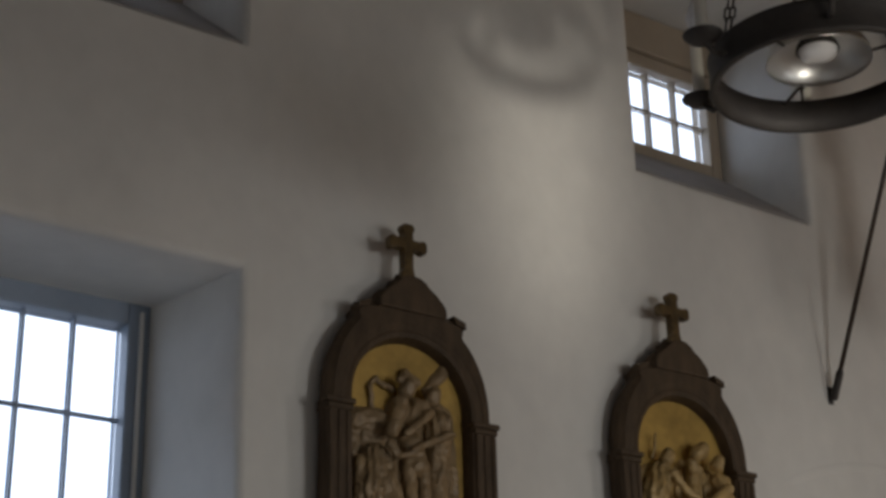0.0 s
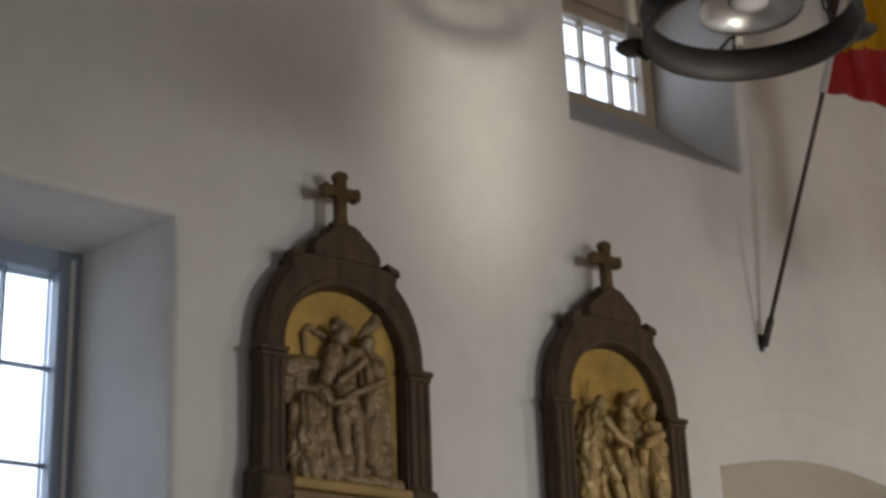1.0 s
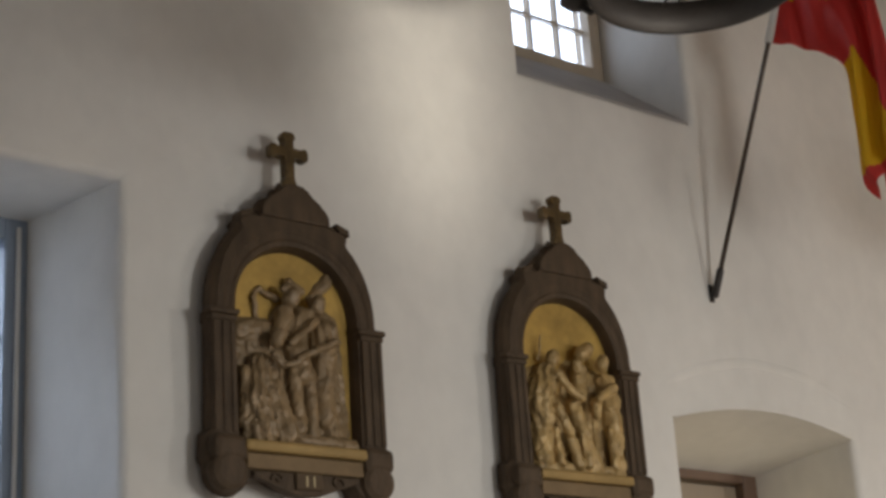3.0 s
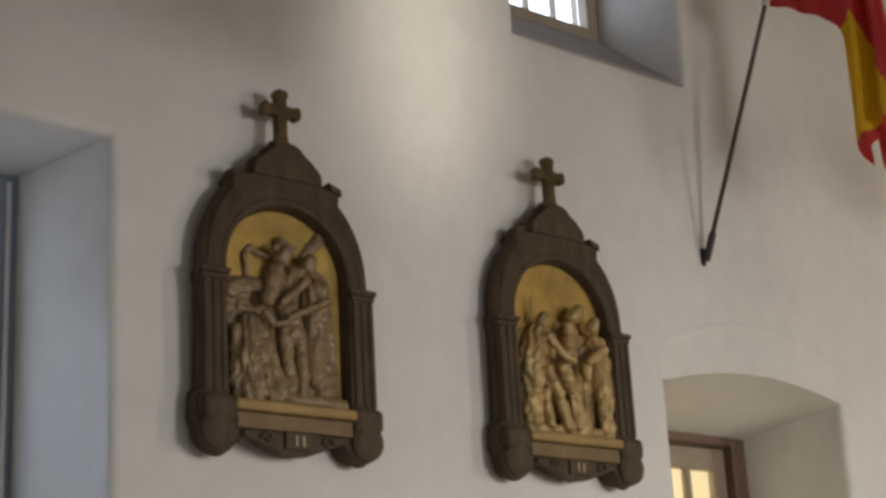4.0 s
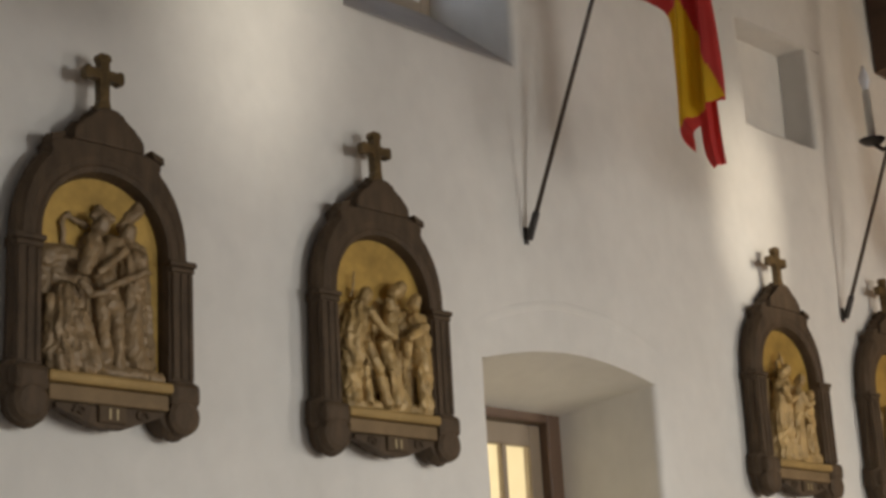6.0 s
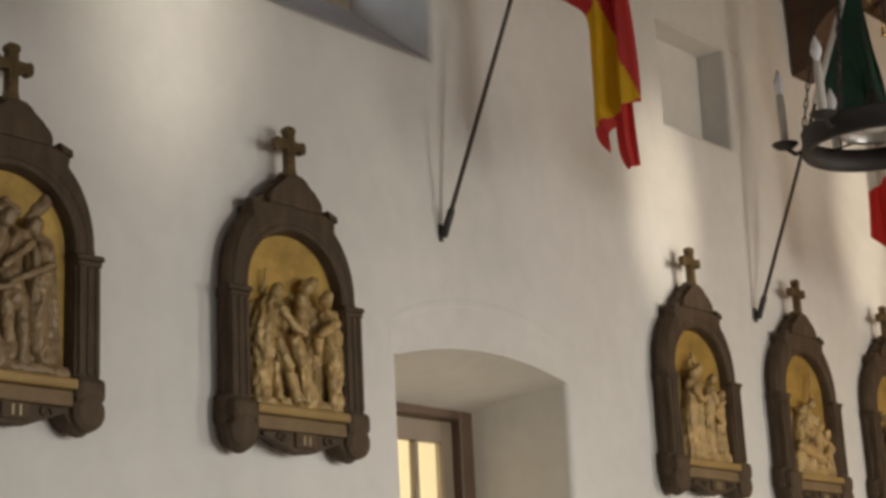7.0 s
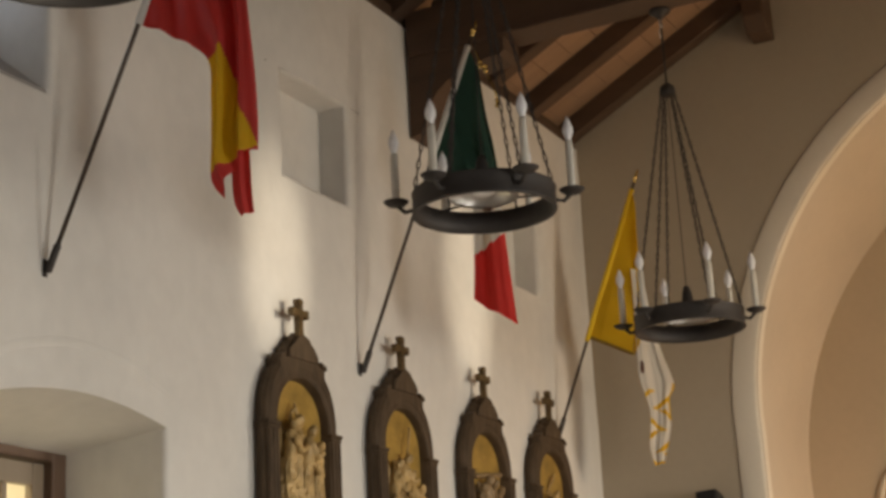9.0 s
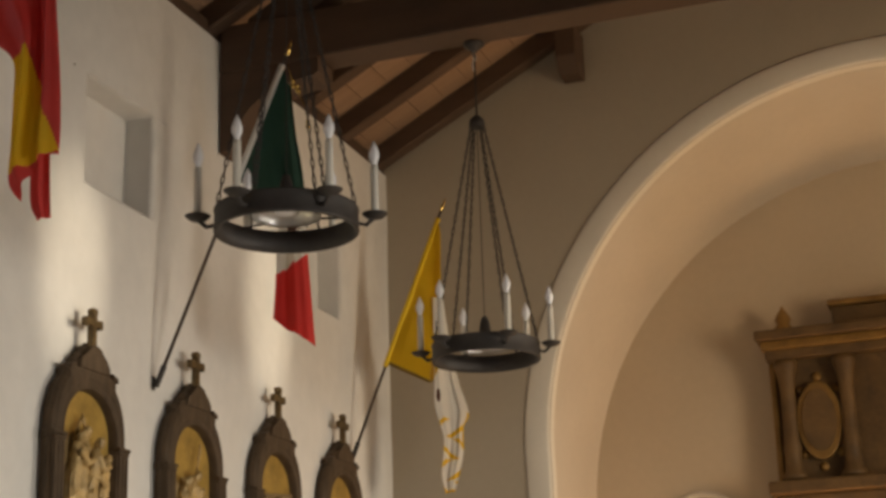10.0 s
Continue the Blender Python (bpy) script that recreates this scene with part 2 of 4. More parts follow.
def grid_wall(xs, zs, holes, y0, y1, name):
    """A wall of blocks between the lines xs and zs, left open where holes say so; blind holes go in by their depth."""
    bm = bmesh.new()

    def open_at(x, z):
        for h in holes:
            if h[0] < x < h[1] and h[2] < z < h[3]:
                return h[4]
        return 0.0

    nx, nz = len(xs) - 1, len(zs) - 1
    depth = {(i, k): open_at((xs[i] + xs[i + 1]) / 2, (zs[k] + zs[k + 1]) / 2) for i in range(nx) for k in range(nz)}

    def quad(*c):
        bm.faces.new([bm.verts.new(p) for p in c])

    for (i, k), d in depth.items():
        x0, x1, z0, z1 = xs[i], xs[i + 1], zs[k], zs[k + 1]
        if d < T_WALL:
            quad((x0, y0 + d, z0), (x1, y0 + d, z0), (x1, y0 + d, z1), (x0, y0 + d, z1))
            quad((x0, y1, z1), (x1, y1, z1), (x1, y1, z0), (x0, y1, z0))
        for di, dk, e in ((1, 0, ((x1, z0), (x1, z1))), (0, 1, ((x1, z1), (x0, z1)))):
            d2 = depth.get((i + di, k + dk))
            if d2 is not None and abs(d - d2) > 1e-6:
                (xa, za), (xb, zb) = e
                lo, hi = sorted((d, d2))
                quad((xa, y0 + lo, za), (xb, y0 + lo, zb), (xb, y0 + hi, zb), (xa, y0 + hi, za))
    bmesh.ops.remove_doubles(bm, verts=bm.verts, dist=1e-5)
    return bm


def lines(lo, hi, cuts, step):
    cuts = sorted({lo, hi, *cuts})
    out = []
    for a, b in zip(cuts, cuts[1:]):
        n = max(1, round((b - a) / step))
        out += [a + (b - a) * k / n for k in range(n)]
    return out + [hi]


holes = [(*WINDOW, T_WALL), (*DOOR[:3], DOOR[3] + DOOR_RISE, T_WALL)] + [(*c, T_WALL) for c in CLER] + [(*c, NICHE_DEPTH) for c in NICHES]
xs = lines(WX0, WX1, [v for h in holes for v in h[:2]], 0.12)
zs = lines(0.0, WALL_TOP, [v for h in holes for v in h[2:4]], 0.12)
bm = grid_wall(xs, zs, holes, 0.0, T_WALL, "wall_north")
def swell(x, z):
    return noise.noise((x * 0.9, 0, z * 0.9)) * 0.010 + noise.noise((x * 3.1, 0, z * 3.1)) * 0.004


# the hand-laid plaster swells a little, and corners are rounded off
bmesh.ops.recalc_face_normals(bm, faces=bm.faces)
bm.normal_update()
edge_cuts = [e for e in bm.edges if len(e.link_faces) == 2 and abs(e.link_faces[0].normal.dot(e.link_faces[1].normal)) < 0.5 and all(abs(v.co.y) < 0.01 for v in e.verts)]
bmesh.ops.bevel(bm, geom=edge_cuts, offset=0.026, segments=4, profile=0.5, affect="EDGES")
for v in bm.verts:
    if v.co.y < 0.3:
        v.co.y += swell(v.co.x, v.co.z)
        if v.co.y > 0.03:
            v.co.x += noise.noise(v.co * 2.3 + Vector((7, 3, 1))) * 0.008
for v in bm.verts:
    if abs(v.co.x - DOOR[1]) < 0.035 and v.co.z < DOOR[3] + DOOR_RISE + 0.03 and v.co.y > 0.03:
        v.co.x -= 0.026 * min(1.0, v.co.y / 0.475)
# the tall window's jamb is splayed: it narrows towards the glass
for v in bm.verts:
    if abs(v.co.x - WINDOW[1]) < 0.03 and WINDOW[2] - 0.03 < v.co.z < WINDOW[3] + 0.03 and v.co.y > 0.03:
        v.co.x -= 0.080 * min(1.0, v.co.y / 0.405)
wall = link("wall_north", bm, PLASTER, smooth=True)
wall.data.set_sharp_from_angle(angle=radians(50))
tagged(wall, "off-white lime plastered thick nave wall with deep openings", "wall", kind="structure")


def arch_head(x0, x1, spring, rise, y1, top, drop, lap=0.035):
    """The shallow arch that closes a square opening's top; it laps over the wall's rounded corners, and its soffit sinks to a level line at the back."""
    bm = bmesh.new()
    n = 30
    low, high, back = [], [], []
    for k in range(-2, n + 3):
        s = k / n
        inside = 0 <= k <= n
        x = x0 + (x1 - x0) * s if inside else (x0 + lap * (k / 2) if k < 0 else x1 + lap * ((k - n) / 2))
        z = spring + rise * (1 - (2 * s - 1) ** 2) if inside else spring
        low.append(bm.verts.new((x, swell(x, z) - 0.0015, z)))
        high.append(bm.verts.new((x, swell(x, top + lap) - 0.0010, top + lap)))
        if inside:
            back.append((bm.verts.new((x, swell(x, z) - 0.0015, z)), bm.verts.new((x, y1, spring - drop))))
    for k in range(len(low) - 1):
        bm.faces.new((low[k], low[k + 1], high[k + 1], high[k]))
    for (a, b), (c, d) in zip(back, back[1:]):
        bm.faces.new((a, b, d, c))
    return bm


head = link("door_head", arch_head(DOOR[0], DOOR[1], DOOR[3], DOOR_RISE, 0.475, DOOR[3] + DOOR_RISE, 0.055), PLASTER, smooth=True)
tagged(head, "off-white plastered shallow arch over the doorway", "arch", kind="structure")

pts = []
for k in range(25):
    q = -1 + 2 * k / 24
    hx, hz = 4.40 + 0.56 * q, 2.70 + 0.145 * (1 - q * q) + 0.01 * noise.noise((q * 3, 1, 2))
    pts.append((hx, swell(hx, hz) + 0.0460, hz))
tagged(link("plaster_ridge", tube(pts, [0.0500 * min(1.0, 0.88 + 0.05 * min(k, 24 - k)) for k in range(25)], 14), PLASTER, smooth=True), "faint curved ridge in the plaster above the doorway", "plaster ridge", kind="structure")

# sloping sills of the clerestory openings, their backlit shade put into the colour
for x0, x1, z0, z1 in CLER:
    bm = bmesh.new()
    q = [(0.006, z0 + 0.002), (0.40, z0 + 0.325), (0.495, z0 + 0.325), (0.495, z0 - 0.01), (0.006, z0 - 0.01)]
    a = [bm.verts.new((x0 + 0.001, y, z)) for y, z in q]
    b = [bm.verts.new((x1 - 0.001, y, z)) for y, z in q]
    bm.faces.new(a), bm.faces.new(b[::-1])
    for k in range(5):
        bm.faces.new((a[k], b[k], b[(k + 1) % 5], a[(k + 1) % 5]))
    tagged(link("sloping_sill", bm, SILL_SHADE), "plastered sloping sill under a high window, backlit shade in its grey", "sill", "sloping sills", "structure")


def window(name, x0, x1, z0, z1, y, border, cols, rows, bar, paint, barpaint, label, stile=0.0):
    """A sash of small panes: frame of four rails, bars between, one pane in each field."""
    w = thing(name, pose(0, y, 0), label, "window", kind="structure")
    d = 0.045
    stile = stile or border
    for nm, c in (("window_frame", (x0, x0 + stile, z0, z1)), ("window_frame", (x1 - stile, x1, z0, z1)), ("window_frame", (x0 + stile, x1 - stile, z1 - border, z1)), ("window_frame", (x0 + stile, x1 - stile, z0, z0 + border))):
        part(nm, box(c[0], c[1], -d, d, c[2], c[3], 0.006), paint, w)
    gx0, gx1, gz0, gz1 = x0 + stile, x1 - stile, z0 + border, z1 - border
    pw, ph = (gx1 - gx0) / cols, (gz1 - gz0) / rows
    for k in range(1, cols):
        part("glazing_bar", box(gx0 + k * pw - bar / 2, gx0 + k * pw + bar / 2, -0.016, 0.016, gz0, gz1), barpaint, w)
    for k in range(1, rows):
        part("glazing_bar", box(gx0, gx1, -0.0135, 0.0135, gz0 + k * ph - bar / 2, gz0 + k * ph + bar / 2), barpaint, w)
    shared = None
    for i in range(cols):
        for k in range(rows):
            if shared is None:
                ob = part("pane", box(-pw / 2 + bar / 2, pw / 2 - bar / 2, -0.002, 0.002, -ph / 2 + bar / 2, ph / 2 - bar / 2), PANE, w)
                shared = ob.data
            else:
                ob = new("pane", shared)
                ob.parent = w
            ob.location = (gx0 + (i + 0.5) * pw, 0, gz0 + (k + 0.5) * ph)
            ob.visible_shadow = False
    return w


# tall window beside the stations: panes 0.145 wide and 0.27 high
w1 = window("window_1", 0.708, 1.852, 1.003, 3.118, 0.45, 0.125, 7, 7, 0.0075, SASH, SASH, "tall blue-grey painted window of small bright panes", 0.065)
part("window_sill", box(0.752, 1.835, -0.44, -0.05, 1.052, 1.135, 0.006), PLASTER, w1)
# sunlight along the sash edge, made as a white strip
part("sunlit_edge", box(1.816, 1.827, -0.060, -0.0455, 1.14, 3.03, 0.003), SLEEVE, w1, "edge of the sash, sunlight put into its white")
for i, (x0, x1, z0, z1) in enumerate(CLER):
    wc = window(f"window_{i + 2}", x0 + 0.005, x1 - 0.005, z0 + 0.305, z1 - 0.165, 0.43, 0.055, 5, 2, 0.0095, SASH_UP, SASH_UP, "small high window with tan wooden bars and bright panes")
    part("head_rail", box(x0 + 0.002, x1 - 0.002, -0.06, 0.05, z1 - 0.163, z1 - 0.002, 0.006), SASH_UP, wc)

bm = box(-6, 14, 4.0, 4.1, 1.7, 12)
sky_card = link("backdrop", bm, DAY)
tagged(sky_card, "bright overcast sky outside the windows", "backdrop", kind="structure")

# the glazed door at the back of its deep doorway
dr = thing("door_1", pose(0, 0.5, 0), "taupe painted glazed door with lit yellow panes, shut", "door", kind="structure")
part("door_frame", box(3.94, 4.01, -0.06, 0.05, 0.0, 2.58, 0.008), DOORFRAME, dr, "brown door frame")
part("door_frame", box(4.752, 4.845, -0.06, 0.05, 0.0, 2.58, 0.008), DOORFRAME, dr, "brown door frame")
part("door_frame", box(4.01, 4.752, -0.06, 0.05, 2.535, 2.58, 0.008), DOORFRAME, dr, "brown door frame")
part("stile", box(4.012, 4.082, -0.02, 0.02, 0.01, 2.53, 0.004), DOORWOOD, dr)
part("stile", box(4.690, 4.750, -0.02, 0.02, 0.01, 2.53, 0.004), DOORWOOD, dr)
part("top_rail", box(4.083, 4.689, -0.019, 0.019, 2.447, 2.529, 0.004), DOORWOOD, dr)
part("bottom_rail", box(4.083, 4.689, -0.019, 0.019, 0.01, 0.70, 0.004), DOORWOOD, dr)
for bx in (4.238, 4.393, 4.548):
    part("glazing_bar", box(bx - 0.012, bx + 0.012, -0.015, 0.015, 0.701, 2.446, 0.003), DOORWOOD, dr)
for k in range(1, 7):
    bz = 2.447 - 0.248 * k
    part("glazing_bar", box(4.084, 4.688, -0.013, 0.013, bz - 0.012, bz + 0.012, 0.003), DOORWOOD, dr)
part("pane", box(4.084, 4.688, -0.002, 0.002, 0.702, 2.445), PANE, dr).visible_shadow = False
tagged(link("door_lintel", box(3.939, 4.846, 0.475, 0.499, 2.582, 2.70), PLASTER), "plain plastered lintel above the door frame", "lintel", kind="structure")
tagged(link("backdrop_room", box(3.6, 5.2, 1.2, 1.25, 0, 3), ROOM), "warmly lit room behind the glazed door", "backdrop", kind="structure")
for c in ((3.55, 3.6, 0.56, 1.25, 0, 3), (5.2, 5.25, 0.56, 1.25, 0, 3), (3.55, 5.25, 0.56, 1.25, 3.0, 3.05)):
    tagged(link("vestibule_wall", box(*c), PLASTER), "plain plastered wall behind the door", "wall", kind="structure")

# ---- floor, far walls, entrance wall ----
tagged(link("floor", box(-3.2, 11.0, SOUTH_Y - 0.3, T_WALL, -0.15, 0.0), FLOOR), "dark red clay tile floor of the nave", "floor", kind="structure")
south_holes = [(wx - 0.58, wx + 0.58, 1.1, 3.06, T_WALL) for wx in (1.33, 4.0, 7.2)]
bm = grid_wall(lines(WX0, WX1, [v for h in south_holes for v in h[:2]], 1.0), lines(0, WALL_TOP, [1.1, 3.06], 1.0), south_holes, 0.0, T_WALL, "wall_south")
bmesh.ops.transform(bm, verts=bm.verts, matrix=Matrix.Translation((0, SOUTH_Y, 0)) @ Matrix.Diagonal((1, -1, 1, 1)))
tagged(link("wall_south", bm, PLASTER), "off-white plastered nave wall across the aisle", "wall", kind="structure")
tagged(link("wall_west", prism([(SOUTH_Y, 0), (0, 0), (0, WALL_TOP), (RIDGE_Y, WALL_TOP + 1.7), (SOUTH_Y, WALL_TOP)], 0, 0.3), PLASTER), "off-white plastered entrance wall", "wall", kind="structure").matrix_world = pose(WX0 - 0.3, 0, 0) @ Matrix(((0, 1, 0, 0), (1, 0, 0, 0), (0, 0, 1, 0), (0, 0, 0, 1)))

# ---- end wall with the round chancel arch ----
ARCH_C, ARCH_R, ARCH_OUT = (-3.045, 3.135), 2.055, 2.208
BACK_X, BACK_C, BACK_R = 10.15, (-3.04, 2.88), 2.065


def arch_points(c, r, floor_z=0.0, n=64, low=-3):
    """The opening's outline from one foot over the crown to the other: half a circle on upright jambs."""
    pts = []
    a0 = radians(low)
    y = c[0] + r * math.cos(a0)
    zj = c[1] + r * math.sin(a0)
    for k in range(5):
        pts.append((y, floor_z + (zj - floor_z) * k / 5))
    for k in range(n + 1):
        a = a0 + (math.pi - 2 * a0) * k / n
        pts.append((c[0] + r * math.cos(a), c[1] + r * math.sin(a)))
    for k in range(5):
        pts.append((2 * c[0] - y, zj + (floor_z - zj) * (k + 1) / 5))
    return pts


def loft(rows, bm=None):
    """Skin over rows of points."""
    bm = bm or bmesh.new()
    vr = [[bm.verts.new(p) for p in row] for row in rows]
    for a, b in zip(vr, vr[1:]):
        for k in range(len(a) - 1):
            bm.faces.new((a[k], a[k + 1], b[k + 1], b[k]))
    return bm


def gable(y):
    return WALL_TOP + SLOPE * (3.0 - abs(y - RIDGE_Y)) + 0.12


inner = arch_points(ARCH_C, ARCH_R)
outer = []
for y, z in inner:
    dy, dz = y - ARCH_C[0], z - ARCH_C[1]
    if z < 3.0:
        outer.append((0.06 if dy > 0 else SOUTH_Y - 0.06, z))
    else:
        best = 99.0
        for lim in ((0.06 - ARCH_C[0]) / dy if dy > 1e-6 else 99.0, (SOUTH_Y - 0.06 - ARCH_C[0]) / dy if dy < -1e-6 else 99.0):
            best = min(best, lim)
        s = 1.0
        while s < best and ARCH_C[1] + s * dz < gable(ARCH_C[0] + s * dy):
            s += 0.004
        s = min(s, best)
        outer.append((ARCH_C[0] + s * dy, ARCH_C[1] + s * dz))
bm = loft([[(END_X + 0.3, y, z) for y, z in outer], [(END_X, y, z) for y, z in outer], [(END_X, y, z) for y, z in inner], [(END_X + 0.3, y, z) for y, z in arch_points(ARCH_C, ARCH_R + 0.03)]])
tagged(link("wall_east", bm, PLASTER_DIM), "plastered end wall around a round chancel arch, dim light in its tan", "wall", kind="structure")
band_out = arch_points(ARCH_C, ARCH_OUT)
mid = arch_points(ARCH_C, ARCH_R + 0.012)
bm = loft([[(END_X + 0.002, y, z) for y, z in band_out], [(END_X - 0.007, y, z) for y, z in arch_points(ARCH_C, ARCH_OUT - 0.003)], [(END_X - 0.010, y, z) for y, z in arch_points(ARCH_C, ARCH_OUT - 0.012)], [(END_X - 0.012, y, z) for y, z in arch_points(ARCH_C, ARCH_R + 0.022)], [(END_X - 0.008, y, z) for y, z in arch_points(ARCH_C, ARCH_R + 0.008)], [(END_X + 0.006, y, z) for y, z in inner], [(END_X + 0.07, y, z) for y, z in arch_points(ARCH_C, ARCH_R - 0.004)]])
tagged(link("arch_trim", bm, TRIM, smooth=True), "pale raised plaster band around the chancel arch", "trim", kind="structure")
rows = []
for k in range(13):
    s = k / 12
    c = (ARCH_C[0] + (BACK_C[0] - ARCH_C[0]) * s, ARCH_C[1] + (BACK_C[1] - ARCH_C[1]) * s)
    r = ARCH_R - 0.004 + (BACK_R - ARCH_R) * s
    rows.append([(END_X + 0.07 + (BACK_X + 0.02 - END_X - 0.07) * s, y + 0.006 * noise.noise((y * 2, z * 2, s * 3)), z + 0.006 * noise.noise((y * 2, s * 3, z * 2 + 5))) for y, z in arch_points(c, r)])
tagged(link("arch_soffit", loft(rows), SOFFIT, smooth=True), "cream plastered deep soffit of the chancel arch", "arch", kind="structure")
tagged(link("roof_over_chancel", box(END_X + 0.01, 11.0, SOUTH_Y, 0.0, 6.9, 7.0), PLASTER_DIM), "plain ceiling over the chancel", "ceiling", kind="structure")

# chancel back wall with a small round-headed niche
NY0, NY1, NZ1 = -1.885, -1.415, 2.915
NC, NR = ((NY0 + NY1) / 2, NZ1 - (NY1 - NY0) / 2), (NY1 - NY0) / 2


def niche_outline(r, foot):
    pts = [(NC[0] + r, foot)]
    for k in range(25):
        a = math.pi * k / 24
        pts.append((NC[0] + r * math.cos(a), NC[1] + r * math.sin(a)))
    pts.append((NC[0] - r, foot))
    return pts


n_in = niche_outline(NR, 1.9)
far = []
for y, z in n_in:
    dy, dz = y - NC[0], z - NC[1]
    far.append((0.0 if dy > 0.02 * NR and dz < 0 else SOUTH_Y, z) if dz < -1e-6 else (NC[0] + dy * 30, NC[1] + dz * 30))
bm = loft([[(BACK_X, y, z) for y, z in far], [(BACK_X, y, z) for y, z in n_in]])
vs = [bm.verts.new(q) for q in ((BACK_X, 4, 1.9), (BACK_X, SOUTH_Y, 1.9), (BACK_X, SOUTH_Y, 0), (BACK_X, 4, 0))]
bm.faces.new(vs)
tagged(link("wall_chancel", bm, PLASTER_BACK), "warm tan plastered back wall of the chancel", "wall", kind="structure")
# the recess's shade is put into the colour of its inside
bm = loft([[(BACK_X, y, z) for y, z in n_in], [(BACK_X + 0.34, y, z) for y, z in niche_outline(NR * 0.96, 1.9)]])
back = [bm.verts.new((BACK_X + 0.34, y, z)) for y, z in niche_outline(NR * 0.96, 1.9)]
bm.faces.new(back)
tagged(link("niche", bm, NICHE_SHADE, smooth=False), "round-headed wall niche in the chancel, shade put into its brown", "niche", kind="structure")
bm = loft([[(BACK_X + 0.001, y, z) for y, z in niche_outline(NR + 0.045, 1.9)], [(BACK_X - 0.02, y, z) for y, z in niche_outline(NR + 0.04, 1.9)], [(BACK_X - 0.02, y, z) for y, z in niche_outline(NR + 0.005, 1.9)], [(BACK_X + 0.01, y, z) for y, z in niche_outline(NR, 1.9)]])
tagged(link("niche_trim", bm, SOFFIT, smooth=True), "pale plaster moulding around the chancel niche", "trim", kind="structure")

# ---- roof: boards on rafters on tie beams ----
def roof_z(y):
    return WALL_TOP + 0.04 + SLOPE * (3.0 - abs(y - RIDGE_Y))


bm = bmesh.new()
for side in (0, 1):
    for k in range(22):
        ya = 0.5 - 3.5 * k / 22
        yb = 0.5 - 3.5 * (k + 1) / 22 + 0.006
        if side:
            ya, yb = -6 - ya, -6 - yb
        q = [(ya, roof_z(ya) + 0.135), (yb, roof_z(yb) + 0.135), (yb, roof_z(yb) + 0.16), (ya, roof_z(ya) + 0.16)]
        a = [bm.verts.new((WX0 - 0.3, y, z)) for y, z in q]
        b = [bm.verts.new((END_X, y, z)) for y, z in q]
        for i in range(4):
            bm.faces.new((a[i], b[i], b[(i + 1) % 4], a[(i + 1) % 4]))
tagged(link("ceiling", bm, BOARD), "red-brown boarded underside of the pitched roof", "ceiling", kind="structure")
tagged(link("roof_cover", loft([[(WX0 - 0.4, 0.7, roof_z(0.7) + 0.2), (END_X + 0.2, 0.7, roof_z(0.7) + 0.2)], [(WX0 - 0.4, -3, roof_z(-3) + 0.2), (END_X + 0.2, -3, roof_z(-3) + 0.2)], [(WX0 - 0.4, -6.7, roof_z(-6.7) + 0.2), (END_X + 0.2, -6.7, roof_z(-6.7) + 0.2)]]), BEAM), "outer roof skin", "roof", kind="structure")


def sloped_beam(y0, y1, x, w, depth, lift):
    """A beam along the roof's slope, under the boards; lift: height of its top under them."""
    bm = bmesh.new()
    vs = []
    for y in (y0, y1):
        z = roof_z(y) + lift
        vs.append([bm.verts.new(c) for c in ((x - w / 2, y, z - depth), (x + w / 2, y, z - depth), (x + w / 2, y, z), (x - w / 2, y, z))])
    a, b = vs
    for k in range(4):
        bm.faces.new((a[k], a[(k + 1) % 4], b[(k + 1) % 4], b[k]))
    bm.faces.new(a[::-1]), bm.faces.new(b)
    bmesh.ops.bevel(bm, geom=bm.edges[:], offset=0.008, segments=1, affect="EDGES")
    return bm


rx = 9.05
while rx > -3.0:
    for ya, yb in ((0.45, -2.98), (-6.45, -3.02)):
        tagged(link("rafter", sloped_beam(ya, yb, rx, 0.10, 0.14, 0.134), BEAM), "dark stained timber rafter under the roof boards", "rafter", "roof rafters", "structure")
    rx -= 0.56

BEAMS = (2.62, 4.90, 6.96)
for bx in BEAMS + (0.35, -1.9):
    bt = thing("roof_truss", pose(bx, 0, 0), "dark stained timber roof truss with curved wall brackets", "truss", "roof trusses", "structure")
    part("tie_beam", box(-0.10, 0.10, SOUTH_Y + 0.005, -0.005, 4.775, 5.03, 0.012), BEAM, bt)
    for s in (0, 1):
        m = Matrix() if not s else Matrix.Translation((0, SOUTH_Y, 0)) @ Matrix.Diagonal((1, -1, 1, 1))
        out = [(-0.006, 4.35), (-0.075, 4.365)]
        for k in range(9):
            a = math.pi / 2 * k / 8
            out.append((-0.10 - 0.42 * (1 - math.cos(a)), 4.42 + 0.26 * math.sin(a)))
        out += [(-0.545, 4.70), (-0.545, 4.772), (-0.006, 4.772)]
        b2 = prism(out, -0.09, 0.09)
        bmesh.ops.transform(b2, verts=b2.verts, matrix=m @ Matrix(((0, 1, 0, 0), (1, 0, 0, 0), (0, 0, 1, 0), (0, 0, 0, 1))))
        part("bracket", b2, BEAM, bt)
        ya, yb = (-0.15, -2.95) if not s else (-5.85, -3.05)
        part("principal_rafter", sloped_beam(ya, yb, 0, 0.16, 0.2, -0.01), BEAM, bt)
    part("king_post", box(-0.08, 0.08, -3.08, -2.92, 5.03, 6.35, 0.01), BEAM, bt)
tagged(link("corbel", prism([(8.90, 5.47), (8.97, 5.375), (9.11, 5.365), (9.11, 5.66), (8.90, 5.66)], -1.33, -1.20, 0.008), BEAM), "dark timber corbel end on the chancel wall", "corbel", kind="structure")
